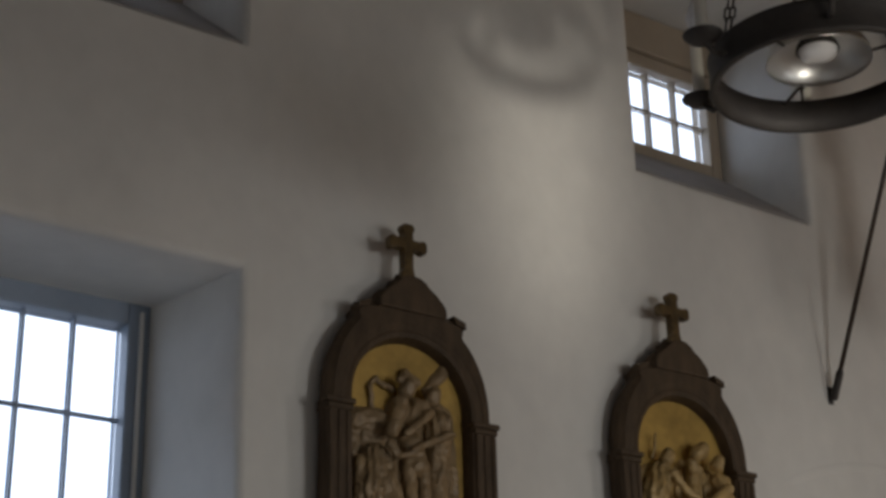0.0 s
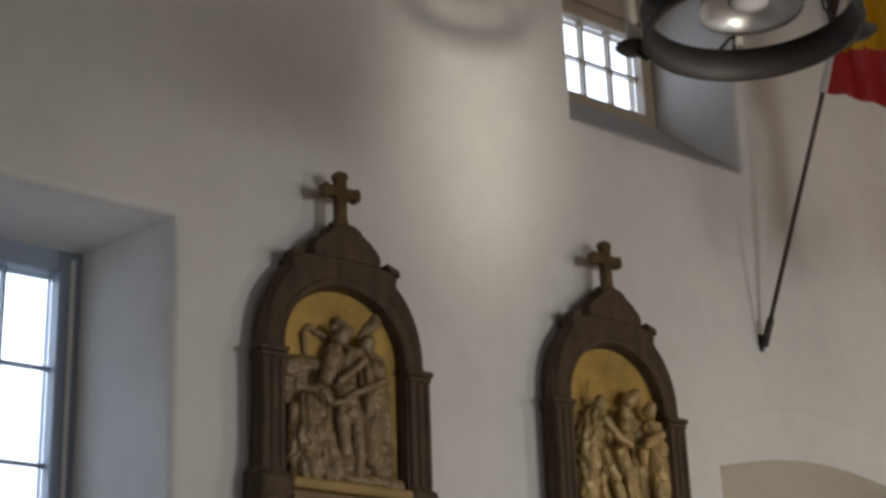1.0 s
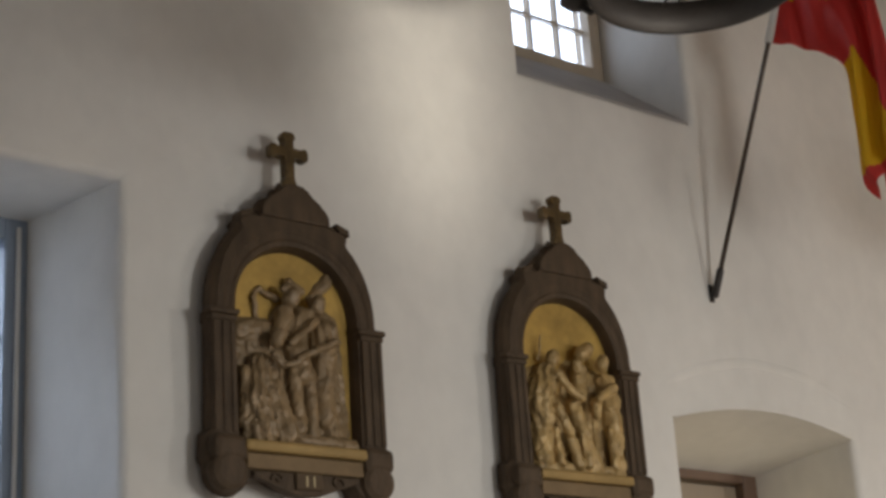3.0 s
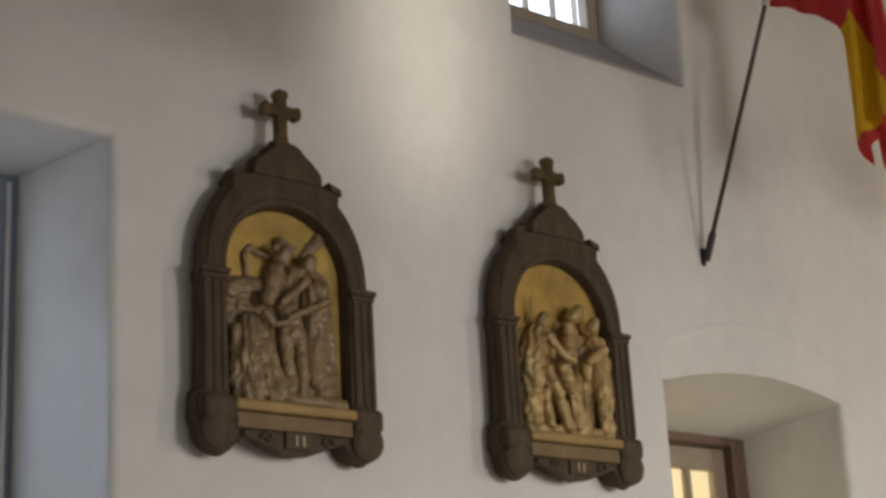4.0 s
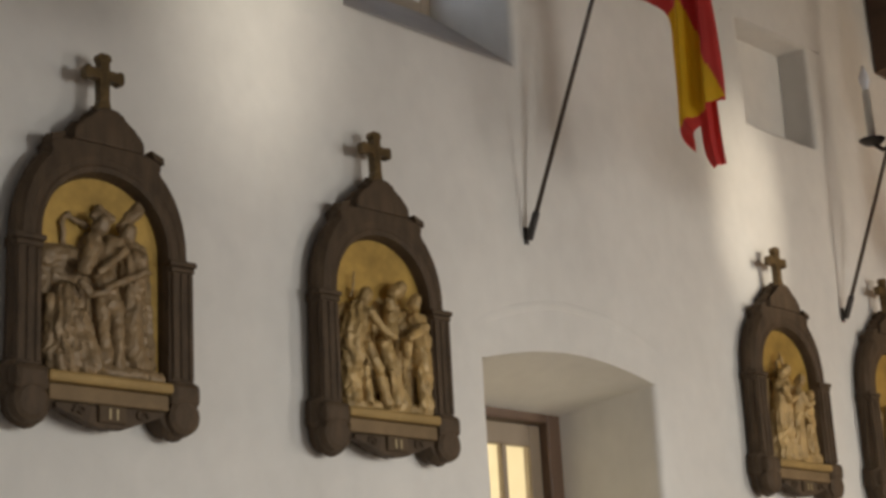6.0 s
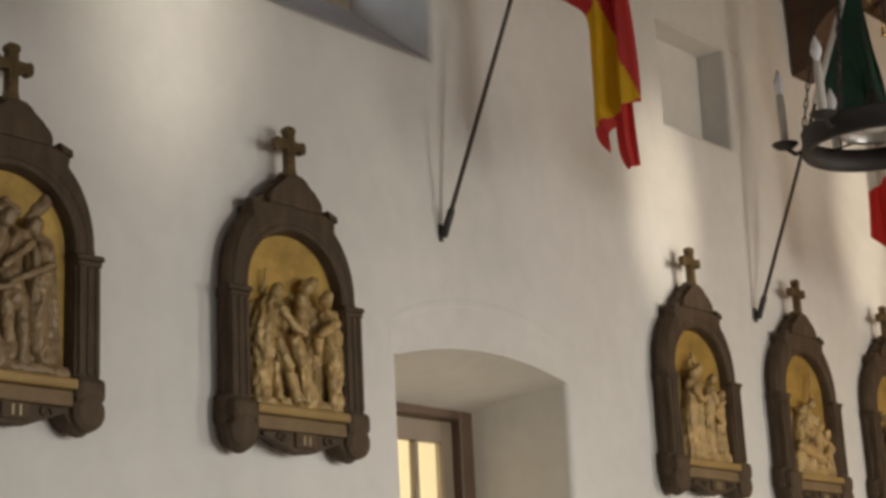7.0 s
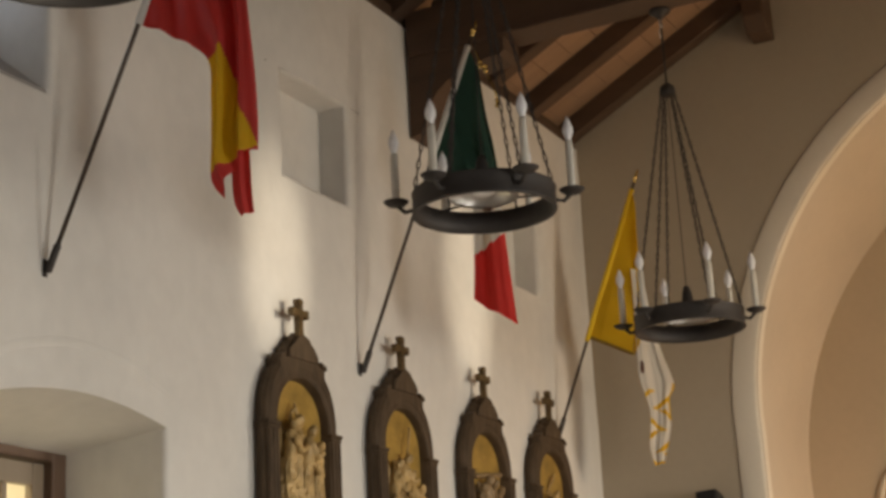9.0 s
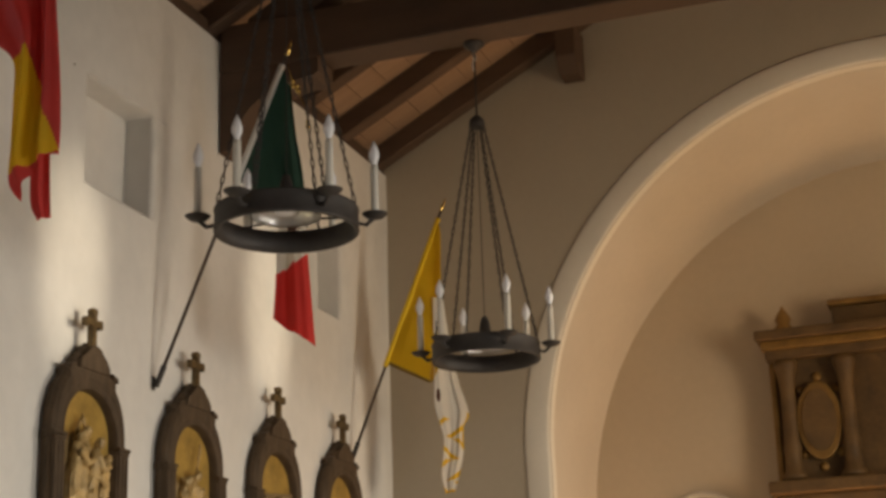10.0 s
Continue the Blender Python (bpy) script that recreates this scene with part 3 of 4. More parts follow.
tagged(link("wall_plate", box(WX0, END_X - 0.005, 0.01, 0.25, WALL_TOP + 0.004, WALL_TOP + 0.09, 0.01), BEAM), "dark timber plate along the wall top", "beam", kind="structure")

# ---- stations along the wall ----
def frame_outline():
    """Right half of the carved frame's outline, from the peak down, in metres from the cross's middle."""
    h = [(0.0, -0.080), (0.036, -0.082), (0.040, -0.100), (0.062, -0.108), (0.078, -0.132), (0.100, -0.140), (0.118, -0.160), (0.122, -0.182), (0.150, -0.184), (0.178, -0.190), (0.190, -0.204), (0.186, -0.222), (0.192, -0.236)]
    for k in range(1, 9):
        a = radians(52 * (1 - k / 8.0))
        h.append((0.282 - 0.232 * (1 - math.cos(a)) , -0.455 + 0.278 * math.sin(a)))
    h += [(0.284, -0.468), (0.290, -0.474), (0.291, -0.498), (0.286, -0.506), (0.286, -0.800), (0.302, -0.815), (0.304, -0.880), (0.292, -0.900)]
    for k in range(9):
        a = math.pi * k / 8
        h.append((0.232 + 0.058 * math.cos(a), -0.912 - 0.056 * math.sin(a)))
    h += [(0.168, -0.918), (0.150, -0.912), (0.120, -0.918), (0.088, -0.936), (0.045, -0.952), (0.0, -0.957)]
    return [(x * 0.96, z) for x, z in h]


def opening_outline(g=0.0):
    pts = []
    for k in range(25):
        a = math.pi * k / 24
        pts.append(((0.187 + g) * math.cos(a), -0.462 + (0.180 + g) * math.sin(a)))
    return [(0.187 + g, -0.830 - g)] + pts + [(-0.187 - g, -0.830 - g)]


def cast(poly, c, ang):
    """Where the ray from c at that angle leaves the outline."""
    d = (math.cos(ang), math.sin(ang))
    best = 0.0
    for (x0, z0), (x1, z1) in zip(poly, poly[1:] + poly[:1]):
        ex, ez = x1 - x0, z1 - z0
        den = d[0] * ez - d[1] * ex
        if abs(den) < 1e-9:
            continue
        t = ((x0 - c[0]) * ez - (z0 - c[1]) * ex) / den
        u = ((x0 - c[0]) * d[1] - (z0 - c[1]) * d[0]) / den
        if t > 0 and -1e-6 <= u <= 1 + 1e-6:
            best = max(best, t)
    return (c[0] + best * d[0], c[1] + best * d[1])


def draped_mass(x, foot, top, lean, width, h, caps, rng, arm=0.0):
    """A plain upright draped mass with a knob on top and a bar across it."""
    mid = foot + 0.52 * (top - foot)
    caps.append(((x - 0.006, foot), (x + 0.4 * lean, mid), width * 1.12, width * 0.86, h))
    caps.append(((x + 0.4 * lean, mid), (x + 0.85 * lean, top - 0.062), width * 0.88, width * 0.70, h * 1.04))
    caps.append(((x + lean, top - 0.026), (x + 1.06 * lean, top - 0.018), 0.0245, 0.0225, h * 1.25))
    if arm:
        caps.append(((x + 0.8 * lean, top - 0.075), (x + 0.8 * lean + 0.5 * arm, top - 0.125), 0.0165, 0.0140, h * 1.2))
        caps.append(((x + 0.8 * lean + 0.5 * arm, top - 0.125), (x + 0.8 * lean + arm, top - 0.110), 0.0140, 0.0105, h * 1.35))


def figures(kind, rng):
    """The carved group as plain rounded masses and slanting bars: (from, to, radius from, radius to, height); a height below zero makes a low swelling of that depth."""
    caps = []
    if kind == 0:
        caps += [((-0.095, -0.540), (-0.105, -0.800), 0.080, 0.085, -0.022), ((-0.010, -0.480), (-0.005, -0.800), 0.070, 0.085, -0.024), ((0.092, -0.470), (0.100, -0.800), 0.062, 0.080, -0.022)]
        # a low mass bows towards two tall ones, under slanting and level beams
        caps += [((-0.165, -0.516), (-0.090, -0.510), 0.036, 0.032, -0.026), ((-0.112, -0.490), (-0.122, -0.420), 0.0075, 0.0075, 0.014), ((-0.122, -0.420), (-0.104, -0.398), 0.0075, 0.0080, 0.014), ((-0.104, -0.398), (-0.050, -0.420), 0.0080, 0.0090, 0.016)]
        caps += [((-0.024, -0.430), (-0.022, -0.412), 0.0260, 0.0240, 0.058), ((-0.050, -0.400), (-0.033, -0.392), 0.0110, 0.0110, 0.050), ((-0.013, -0.370), (0.017, -0.392), 0.0150, 0.0170, 0.030), ((0.070, -0.406), (0.124, -0.340), 0.0200, 0.0200, -0.014)]
        caps += [((-0.033, -0.460), (-0.057, -0.520), 0.0260, 0.0230, 0.046), ((0.033, -0.460), (-0.022, -0.545), 0.0340, 0.0260, 0.044), ((0.044, -0.480), (-0.037, -0.552), 0.0120, 0.0100, 0.062), ((0.000, -0.560), (0.011, -0.626), 0.0330, 0.0310, 0.052), ((-0.013, -0.620), (-0.007, -0.776), 0.0170, 0.0210, 0.048), ((0.033, -0.620), (0.037, -0.788), 0.0190, 0.0170, 0.044)]
        caps += [((0.063, -0.438), (0.065, -0.422), 0.0240, 0.0220, 0.054), ((0.096, -0.490), (0.092, -0.572), 0.0420, 0.0370, 0.046), ((0.092, -0.572), (0.085, -0.734), 0.0350, 0.0330, 0.040), ((0.100, -0.734), (0.122, -0.800), 0.0320, 0.0330, 0.034), ((0.118, -0.530), (0.048, -0.560), 0.0120, 0.0110, 0.060), ((0.048, -0.560), (-0.020, -0.594), 0.0110, 0.0090, 0.064)]
        caps += [((-0.083, -0.552), (-0.078, -0.538), 0.0210, 0.0200, 0.066), ((-0.113, -0.608), (-0.133, -0.704), 0.0340, 0.0430, 0.056), ((-0.133, -0.704), (-0.122, -0.794), 0.0430, 0.0420, 0.058), ((-0.085, -0.668), (-0.057, -0.794), 0.0250, 0.0390, 0.062), ((-0.100, -0.591), (-0.072, -0.622), 0.0115, 0.0105, 0.074), ((-0.072, -0.622), (-0.028, -0.608), 0.0105, 0.0095, 0.076), ((-0.164, -0.632), (-0.172, -0.776), 0.0150, 0.0180, 0.040), ((-0.164, -0.800), (0.164, -0.808), 0.0180, 0.0180, 0.044)]
    elif kind == 1:
        caps += [((-0.110, -0.540), (-0.115, -0.800), 0.066, 0.070, -0.022), ((0.030, -0.500), (0.010, -0.790), 0.060, 0.080, -0.020), ((0.118, -0.520), (0.130, -0.800), 0.052, 0.056, -0.024)]
        # two outer masses lean over a middle one
        caps += [((-0.089, -0.484), (-0.085, -0.470), 0.0240, 0.0220, 0.056), ((-0.098, -0.520), (-0.135, -0.590), 0.0370, 0.0440, 0.056), ((-0.140, -0.608), (-0.140, -0.668), 0.0430, 0.0400, 0.058), ((-0.144, -0.680), (-0.146, -0.788), 0.0390, 0.0350, 0.050), ((-0.085, -0.530), (-0.052, -0.572), 0.0150, 0.0130, 0.070), ((-0.052, -0.572), (-0.004, -0.601), 0.0130, 0.0105, 0.074), ((-0.098, -0.632), (-0.065, -0.704), 0.0170, 0.0150, 0.070), ((-0.065, -0.668), (-0.024, -0.794), 0.0170, 0.0210, 0.062), ((-0.100, -0.698), (-0.096, -0.794), 0.0120, 0.0160, 0.056)]
        caps += [((0.033, -0.452), (0.063, -0.430), 0.0240, 0.0230, 0.054), ((0.007, -0.505), (0.000, -0.488), 0.0170, 0.0170, 0.062), ((0.037, -0.495), (0.017, -0.578), 0.0270, 0.0270, 0.046), ((-0.004, -0.608), (0.022, -0.704), 0.0240, 0.0280, 0.050), ((0.022, -0.704), (0.055, -0.794), 0.0280, 0.0300, 0.050), ((0.000, -0.704), (0.015, -0.794), 0.0130, 0.0150, 0.060)]
        caps += [((0.113, -0.480), (0.120, -0.462), 0.0230, 0.0210, 0.060), ((0.142, -0.522), (0.150, -0.596), 0.0340, 0.0360, 0.054), ((0.148, -0.608), (0.155, -0.686), 0.0340, 0.0310, 0.052), ((0.129, -0.686), (0.131, -0.794), 0.0170, 0.0150, 0.056), ((0.161, -0.686), (0.164, -0.794), 0.0160, 0.0150, 0.050), ((0.140, -0.550), (0.065, -0.594), 0.0160, 0.0130, 0.074), ((0.072, -0.598), (0.065, -0.642), 0.0190, 0.0150, 0.064), ((0.170, -0.620), (0.174, -0.728), 0.0130, 0.0100, 0.050)]
        caps += [((-0.122, -0.480), (-0.109, -0.400), 0.0040, 0.0040, 0.022), ((-0.164, -0.806), (0.164, -0.808), 0.0170, 0.0170, 0.046)]
    else:
        spread = {2: [(-0.125, -0.46, 0.020), (-0.062, -0.44, -0.012), (0.008, -0.47, 0.016), (0.110, -0.53, -0.014)],
                  3: [(-0.125, -0.52, 0.030), (-0.045, -0.49, 0.022), (0.040, -0.56, -0.030), (0.115, -0.62, -0.040)],
                  4: [(-0.125, -0.54, 0.020), (-0.055, -0.50, 0.015), (0.030, -0.51, -0.010), (0.110, -0.54, -0.020)],
                  5: [(-0.110, -0.53, 0.020), (-0.020, -0.49, 0.010), (0.060, -0.54, -0.012), (0.125, -0.58, -0.020)]}[kind]
        for k, (x, top, lean) in enumerate(spread):
            caps.append(((x, top - 0.05), (x, -0.80), 0.045, 0.060, -0.022))
            draped_mass(x, -0.80, top, lean, rng.uniform(0.034, 0.042), rng.uniform(0.046, 0.060), caps, rng, (1 if lean > 0 else -1) * rng.uniform(0.045, 0.070))
        if kind == 3:
            caps += [((-0.03, -0.66), (0.040, -0.36), 0.007, 0.007, 0.034), ((-0.150, -0.70), (0.020, -0.745), 0.022, 0.030, 0.066), ((0.020, -0.64), (0.120, -0.70), 0.020, 0.026, 0.060)]
        if kind == 2:
            caps += [((-0.10, -0.50), (-0.055, -0.385), 0.010, 0.008, 0.030), ((0.02, -0.56), (-0.065, -0.40), 0.007, 0.007, 0.036), ((0.085, -0.60), (0.030, -0.63), 0.016, 0.012, 0.068)]
        if kind == 4:
            caps.append(((-0.150, -0.505), (0.120, -0.475), 0.013, 0.013, 0.040))
        if kind == 5:
            caps += [((-0.12, -0.50), (0.09, -0.58), 0.010, 0.010, 0.050), ((-0.030, -0.47), (0.030, -0.40), 0.009, 0.009, 0.024)]
        caps.append(((-0.13, -0.805), (0.13, -0.805), 0.026, 0.026, 0.050))
    return caps


def carve(ob):
    """Melts the overlapping masses of a relief into one carved skin."""
    m = ob.modifiers.new("melt", "REMESH")
    m.mode, m.voxel_size, m.use_smooth_shade = "VOXEL", 0.0031, True
    bpy.context.view_layer.update()
    skin = bpy.data.meshes.new_from_object(ob.evaluated_get(bpy.context.evaluated_depsgraph_get()))
    ob.modifiers.clear()
    ob.data = skin
    # chiselled folds that run down and wander sideways
    normals = [v.normal.copy() for v in skin.vertices]
    places = [v.co.copy() for v in skin.vertices]
    flat = []
    for p, up in zip(places, normals):
        if p.y > -0.0275:
            flat += p[:]
            continue
        sway = 0.5 * noise.noise(p * 16) + 0.25 * noise.noise(p * 37)
        fold = noise.noise(Vector((p.x * 46 + 4 * sway, p.y * 22, p.z * 11 + 2.5 * sway)))
        chip = noise.noise(p * 95)
        deep = 0.0046 if p.z < -0.60 else 0.0028
        flat += (p + up * (deep * (0.45 - 1.6 * abs(fold)) + 0.0007 * chip))[:]
    skin.vertices.foreach_set("co", flat)
    skin.update()


def relief(kind, seed):
    """A carved group almost in the round: rounded bodies with drapery folds in front of the panel, in one mesh."""
    rng = random.Random(seed)
    bm = bmesh.new()
    for (ax, az), (bx, bz), ra, rb, h in figures(kind, rng):
        r = max(ra, rb)
        yc = -0.030 - max(0.25 * r, 1.15 * h - 0.8 * r) if h > 0 else -0.030
        round_ = 0.85 if h > 0 else -h / r
        p0, p1 = Vector((ax, yc + 0.006, az)), Vector((bx, yc, bz))
        axis = (p1 - p0).normalized()
        u = Vector((0, -1, 0))
        u = (u - axis * u.dot(axis)).normalized()
        w = axis.cross(u)
        L = (p1 - p0).length
        drape = max(0.0, min(1.0, (r - 0.032) / 0.012))
        n, steps = 40 if drape else 18, 22
        ph, fn = rng.uniform(0, 6.28), rng.choice((7, 8, 9, 11))
        rows = []
        for j in range(steps + 1):
            q = j / steps
            if q < 0.2:
                t, rr = -ra * math.cos(math.pi / 2 * q / 0.2) * 0.8, ra * math.sin(math.pi / 2 * q / 0.2)
            elif q > 0.8:
                t, rr = L + rb * math.sin(math.pi / 2 * (q - 0.8) / 0.2), rb * math.cos(math.pi / 2 * (q - 0.8) / 0.2)
            else:
                k = (q - 0.2) / 0.6
                t, rr = L * k, ra + (rb - ra) * k
            row = []
            for m in range(n):
                a = 2 * math.pi * m / n
                fold = 1 + drape * (0.13 * math.sin(fn * a + ph + 3.0 * q + 1.6 * math.sin(7 * q + ph)) + 0.06 * math.sin(2.3 * fn * a + 2 * ph)) * (1.15 - 0.6 * q)
                p = p0 + axis * t + (u * math.cos(a) * round_ + w * math.sin(a)) * max(rr, 0.0006) * fold
                p += Vector((noise.noise(p * 38), noise.noise(p * 38 + Vector((9, 1, 4))), noise.noise(p * 38 + Vector((2, 8, 5))))) * 0.0042
                p.y = min(p.y, -0.026)
                row.append(bm.verts.new(p))
            rows.append(row)
        for r0, r1 in zip(rows, rows[1:]):
            for m in range(n):
                bm.faces.new((r0[m], r0[(m + 1) % n], r1[(m + 1) % n], r1[m]))
    return bm


half = frame_outline()
OUTLINE = half + [(-x, z) for x, z in half[::-1][1:-1]]
OPEN = opening_outline()
CEN = (0.0, -0.56)
angs = sorted({round(math.atan2(z - CEN[1], x - CEN[0]), 5) for x, z in OUTLINE + OPEN} | {round(-math.pi + 2 * math.pi * k / 120, 5) for k in range(120)})


def station_frame():
    bm = bmesh.new()
    rows = []

    def ring(poly, y, toward=0.0, grow=0.0):
        row = []
        for a in angs:
            x, z = cast(poly, CEN, a)
            L = math.hypot(x - CEN[0], z - CEN[1])
            s = (L + grow) / L
            row.append(bm.verts.new((CEN[0] + (x - CEN[0]) * s, y, CEN[1] + (z - CEN[1]) * s)))
        return row

    rows = [ring(OUTLINE, -0.001, grow=-0.016), ring(OUTLINE, -0.028, grow=-0.010), ring(OUTLINE, -0.040), ring(OUTLINE, -0.056, grow=-0.006), ring(OUTLINE, -0.064, grow=-0.016), ring(OUTLINE, -0.070, grow=-0.022), ring(OPEN, -0.073, grow=0.050), ring(OPEN, -0.069, grow=0.044), ring(OPEN, -0.069, grow=0.030), ring(OPEN, -0.072, grow=0.022), ring(OPEN, -0.068, grow=0.010), ring(OPEN, -0.050, grow=0.004), ring(OPEN, -0.022)]
    n = len(angs)
    for a, b in zip(rows, rows[1:]):
        for k in range(n):
            bm.faces.new((a[k], a[(k + 1) % n], b[(k + 1) % n], b[k]))
    return bm


def latin_cross(bm=None):
    """A small cross with flared, knobbed ends."""
    o = []
    arm = [(0.012, 0.012), (0.040, 0.011), (0.046, 0.020), (0.058, 0.019), (0.063, 0.010)]
    top = [(0.012, 0.012), (0.011, 0.036), (0.022, 0.044), (0.020, 0.056), (0.012, 0.062)]
    right = arm + [(x, -z) for x, z in arm[::-1]]
    foot = [(0.012, -0.012), (0.011, -0.070), (0.019, -0.084), (0.021, -0.100)]
    pts = [(x, z) for x, z in top[::-1]] + right + foot[1:]
    pts = pts + [(-x, z) for x, z in pts[::-1]]
    clean = [p for i, p in enumerate(pts) if p != pts[i - 1]]
    return prism([(x - 0.014, z) for x, z in clean], -0.078, -0.050, 0.003, bm)


shared = {}


def shared_part(name, make, material, parent, label="", smooth=False, key=""):
    """A part whose mesh is made once and used again by the other stations."""
    key = key or name
    if key not in shared:
        shared[key] = part(name, make(), material, parent, label, smooth).data
        return
    ob = new(name, shared[key])
    ob.parent = parent
    if label:
        tagged(ob, label)


def crown():
    bm = bmesh.new()
    h = [(0.0, -0.094), (0.030, -0.096), (0.036, -0.112), (0.058, -0.120), (0.074, -0.144), (0.096, -0.152), (0.110, -0.172), (0.112, -0.200), (0.0, -0.200)]
    prism(h[:-1] + [(-q, z) for q, z in h[::-1][1:-1]], -0.069, -0.082, 0.006, bm)
    for s in (-1, 1):
        prism([(s * 0.135, -0.184), (s * 0.176, -0.198), (s * 0.178, -0.216), (s * 0.145, -0.206)], -0.03, -0.078, 0.004, bm)
    return bm


def pilaster(s):
    """A flat pilaster with two sunk flutes, a cap and a base."""
    bm = bmesh.new()
    c = s * 0.236
    for dx in (-0.026, 0.0, 0.026):
        box(c + dx - 0.0080, c + dx + 0.0080, -0.080, -0.06, -0.806, -0.512, 0.004, bm)
    box(c - 0.035, c + 0.035, -0.075, -0.06, -0.812, -0.506, 0.003, bm)
    box(c - 0.039, c + 0.039, -0.081, -0.05, -0.511, -0.496, 0.004, bm)
    box(c - 0.046, c + 0.046, -0.085, -0.05, -0.495, -0.478, 0.006, bm)
    return bm


def foot(s):
    bm = box(s * 0.231 - 0.050, s * 0.231 + 0.052, -0.096, -0.04, -0.880, -0.812, 0.018)
    lathe([(0.036, -0.028), (0.050, -0.020), (0.054, 0.0), (0.050, 0.020), (0.036, 0.028)], 20, bm, Matrix.Translation((s * 0.231, -0.066, -0.905)) @ pose(0, 0, 0, 90, 0, 0))
    return bm


def apron():
    """The scrolled apron under the ledge."""
    o = [(0.165, -0.900), (0.160, -0.915), (0.118, -0.924), (0.085, -0.940), (0.045, -0.954), (0.0, -0.958)]
    bm = prism([(x, z) for x, z in o] + [(-x, z) for x, z in o[::-1][1:]], -0.086, -0.05, 0.004)
    for s in (-1, 1):
        for k in range(10):
            a = k * 0.62
            r = 0.020 - 0.0016 * k
            lathe([(0.0045, -0.006), (0.0060, 0.0), (0.0045, 0.006)], 6, bm, Matrix.Translation((s * (0.092 + r * math.cos(a)), -0.087, -0.918 + 0.8 * r * math.sin(a))) @ pose(0, 0, 0, 90, 0, 0))
    return bm


LABELS = ["dark oak framed relief plaque with brown carved group on gold", "dark oak framed relief plaque with ochre carved group on gold"]
STATIONS = [(2.396, 0, GREY), (3.403, 1, CREAM), (5.672, 2, CREAM), (6.548, 3, CREAM), (7.409, 4, GREY), (8.222, 5, CREAM)]
for i, (sx, kind, body) in enumerate(STATIONS):
    st = thing("station_plaque", pose(sx + 0.010, -0.004, 3.198), LABELS[0 if body is GREY else 1], "wall plaque", "stations along the nave wall")
    shared_part("frame", station_frame, FRAME, st, "dark carved oak frame")
    shared_part("cross", latin_cross, CROSS_GILT, st, "tarnished gold cross on top")
    shared_part("crown", crown, FRAME, st)
    for s in (-1, 1):
        shared_part("pilaster", lambda: pilaster(s), FRAME, st, key=f"pilaster{s}")
        shared_part("foot", lambda: foot(s), FRAME, st, key=f"foot{s}")
    shared_part("apron", apron, FRAME, st)
    shared_part("panel", lambda: prism(opening_outline(0.004), -0.030, -0.012), GILT, st, "worn gold background panel")
    carve(part("relief", relief(kind, 11 + 7 * i), body, st, smooth=True))
    shared_part("ledge", lambda: box(-0.190, 0.190, -0.100, -0.03, -0.852, -0.822, 0.009), LEDGE, st, "ochre gilded ledge")
    shared_part("frieze", lambda: box(-0.182, 0.182, -0.086, -0.03, -0.896, -0.854, 0.005), LEDGE_LOW, st)
    pl = part("number_plate", box(-0.042, 0.042, -0.096, -0.07, -0.944, -0.899, 0.004), PLAQUE, st)
    for bx in (-0.010, 0.012):
        part("bar", box(bx - 0.003, bx + 0.003, -0.0985, -0.095, -0.935, -0.908), INK, pl)


# ---- flags on slanting poles ----
OUT, SIDE, POLE_WAY = Vector((0.245, -0.969, 0)), Vector((0.969, 0.245, 0)), Vector((0.145, -0.573, 1.553))


def curve_at(pts, q):
    """A smooth line through a few (out, height) points; q from 0 to 1."""
    n = len(pts) - 1
    k = min(int(q * n), n - 1)
    f = q * n - k
    p = [Vector(pts[max(0, min(n, k + j))]) for j in (-1, 0, 1, 2)]
    return 0.5 * (2 * p[1] + (p[2] - p[0]) * f + (2 * p[0] - 5 * p[1] + 4 * p[2] - p[3]) * f * f + (3 * p[1] - p[0] - 3 * p[2] + p[3]) * f ** 3)


def drape(left, right, lean, slot, seed, folds=2.2, deep=0.016, bow=(0.0, 0.0), face=0.0, nu=44, nv=110, gather=0.0):
    """A hanging sheet of cloth between two free edges, with folds that fan out from its upper edge, and upright ones of depth gather beside the pole; lean moves it off the pole's plane, face turns it outwards."""
    rng = random.Random(seed)
    ph = [rng.uniform(0, 6.28) for _ in range(4)]
    bm = bmesh.new()
    vs = {}
    for k in range(nv + 1):
        v = k / nv
        a, b = curve_at(left, v), curve_at(right, v)
        for i in range(nu + 1):
            u = i / nu
            p = a.lerp(b, u) + Vector(bow) * (4 * u * (1 - u) * v ** 7)
            e = min(1.0, 3.0 * v)
            w = deep * e * math.sin(6.28 * folds * u + ph[0] + 1.4 * v + 0.8 * math.sin(3 * v + ph[1])) + 0.35 * deep * e * math.sin(6.28 * 2.3 * folds * u + ph[2] + 3 * v)
            w += gather * min(1.0, 9.0 * v) * math.exp(-(4.0 * v) ** 4) * math.sin(6.28 * p.x / 0.105 + 0.9 * math.sin(7 * p.y))
            p3 = OUT * (p.x + 0.3 * w * math.sin(5 * v + ph[3])) + SIDE * (w + lean * e + face * (u - 0.5) * (b - a).length) + Vector((0, 0, p.y))
            vs[i, k] = (bm.verts.new(p3), p)
    for i in range(nu):
        for k in range(nv):
            c = [vs[q] for q in ((i, k), (i + 1, k), (i + 1, k + 1), (i, k + 1))]
            face = bm.faces.new([q[0] for q in c])
            m = sum((q[1] for q in c), Vector((0, 0))) / 4
            face.material_index = slot(m.x, m.y, (i + 0.5) / nu, (k + 0.5) / nv)
    bmesh.ops.solidify(bm, geom=bm.faces[:], thickness=0.002)
    return bm


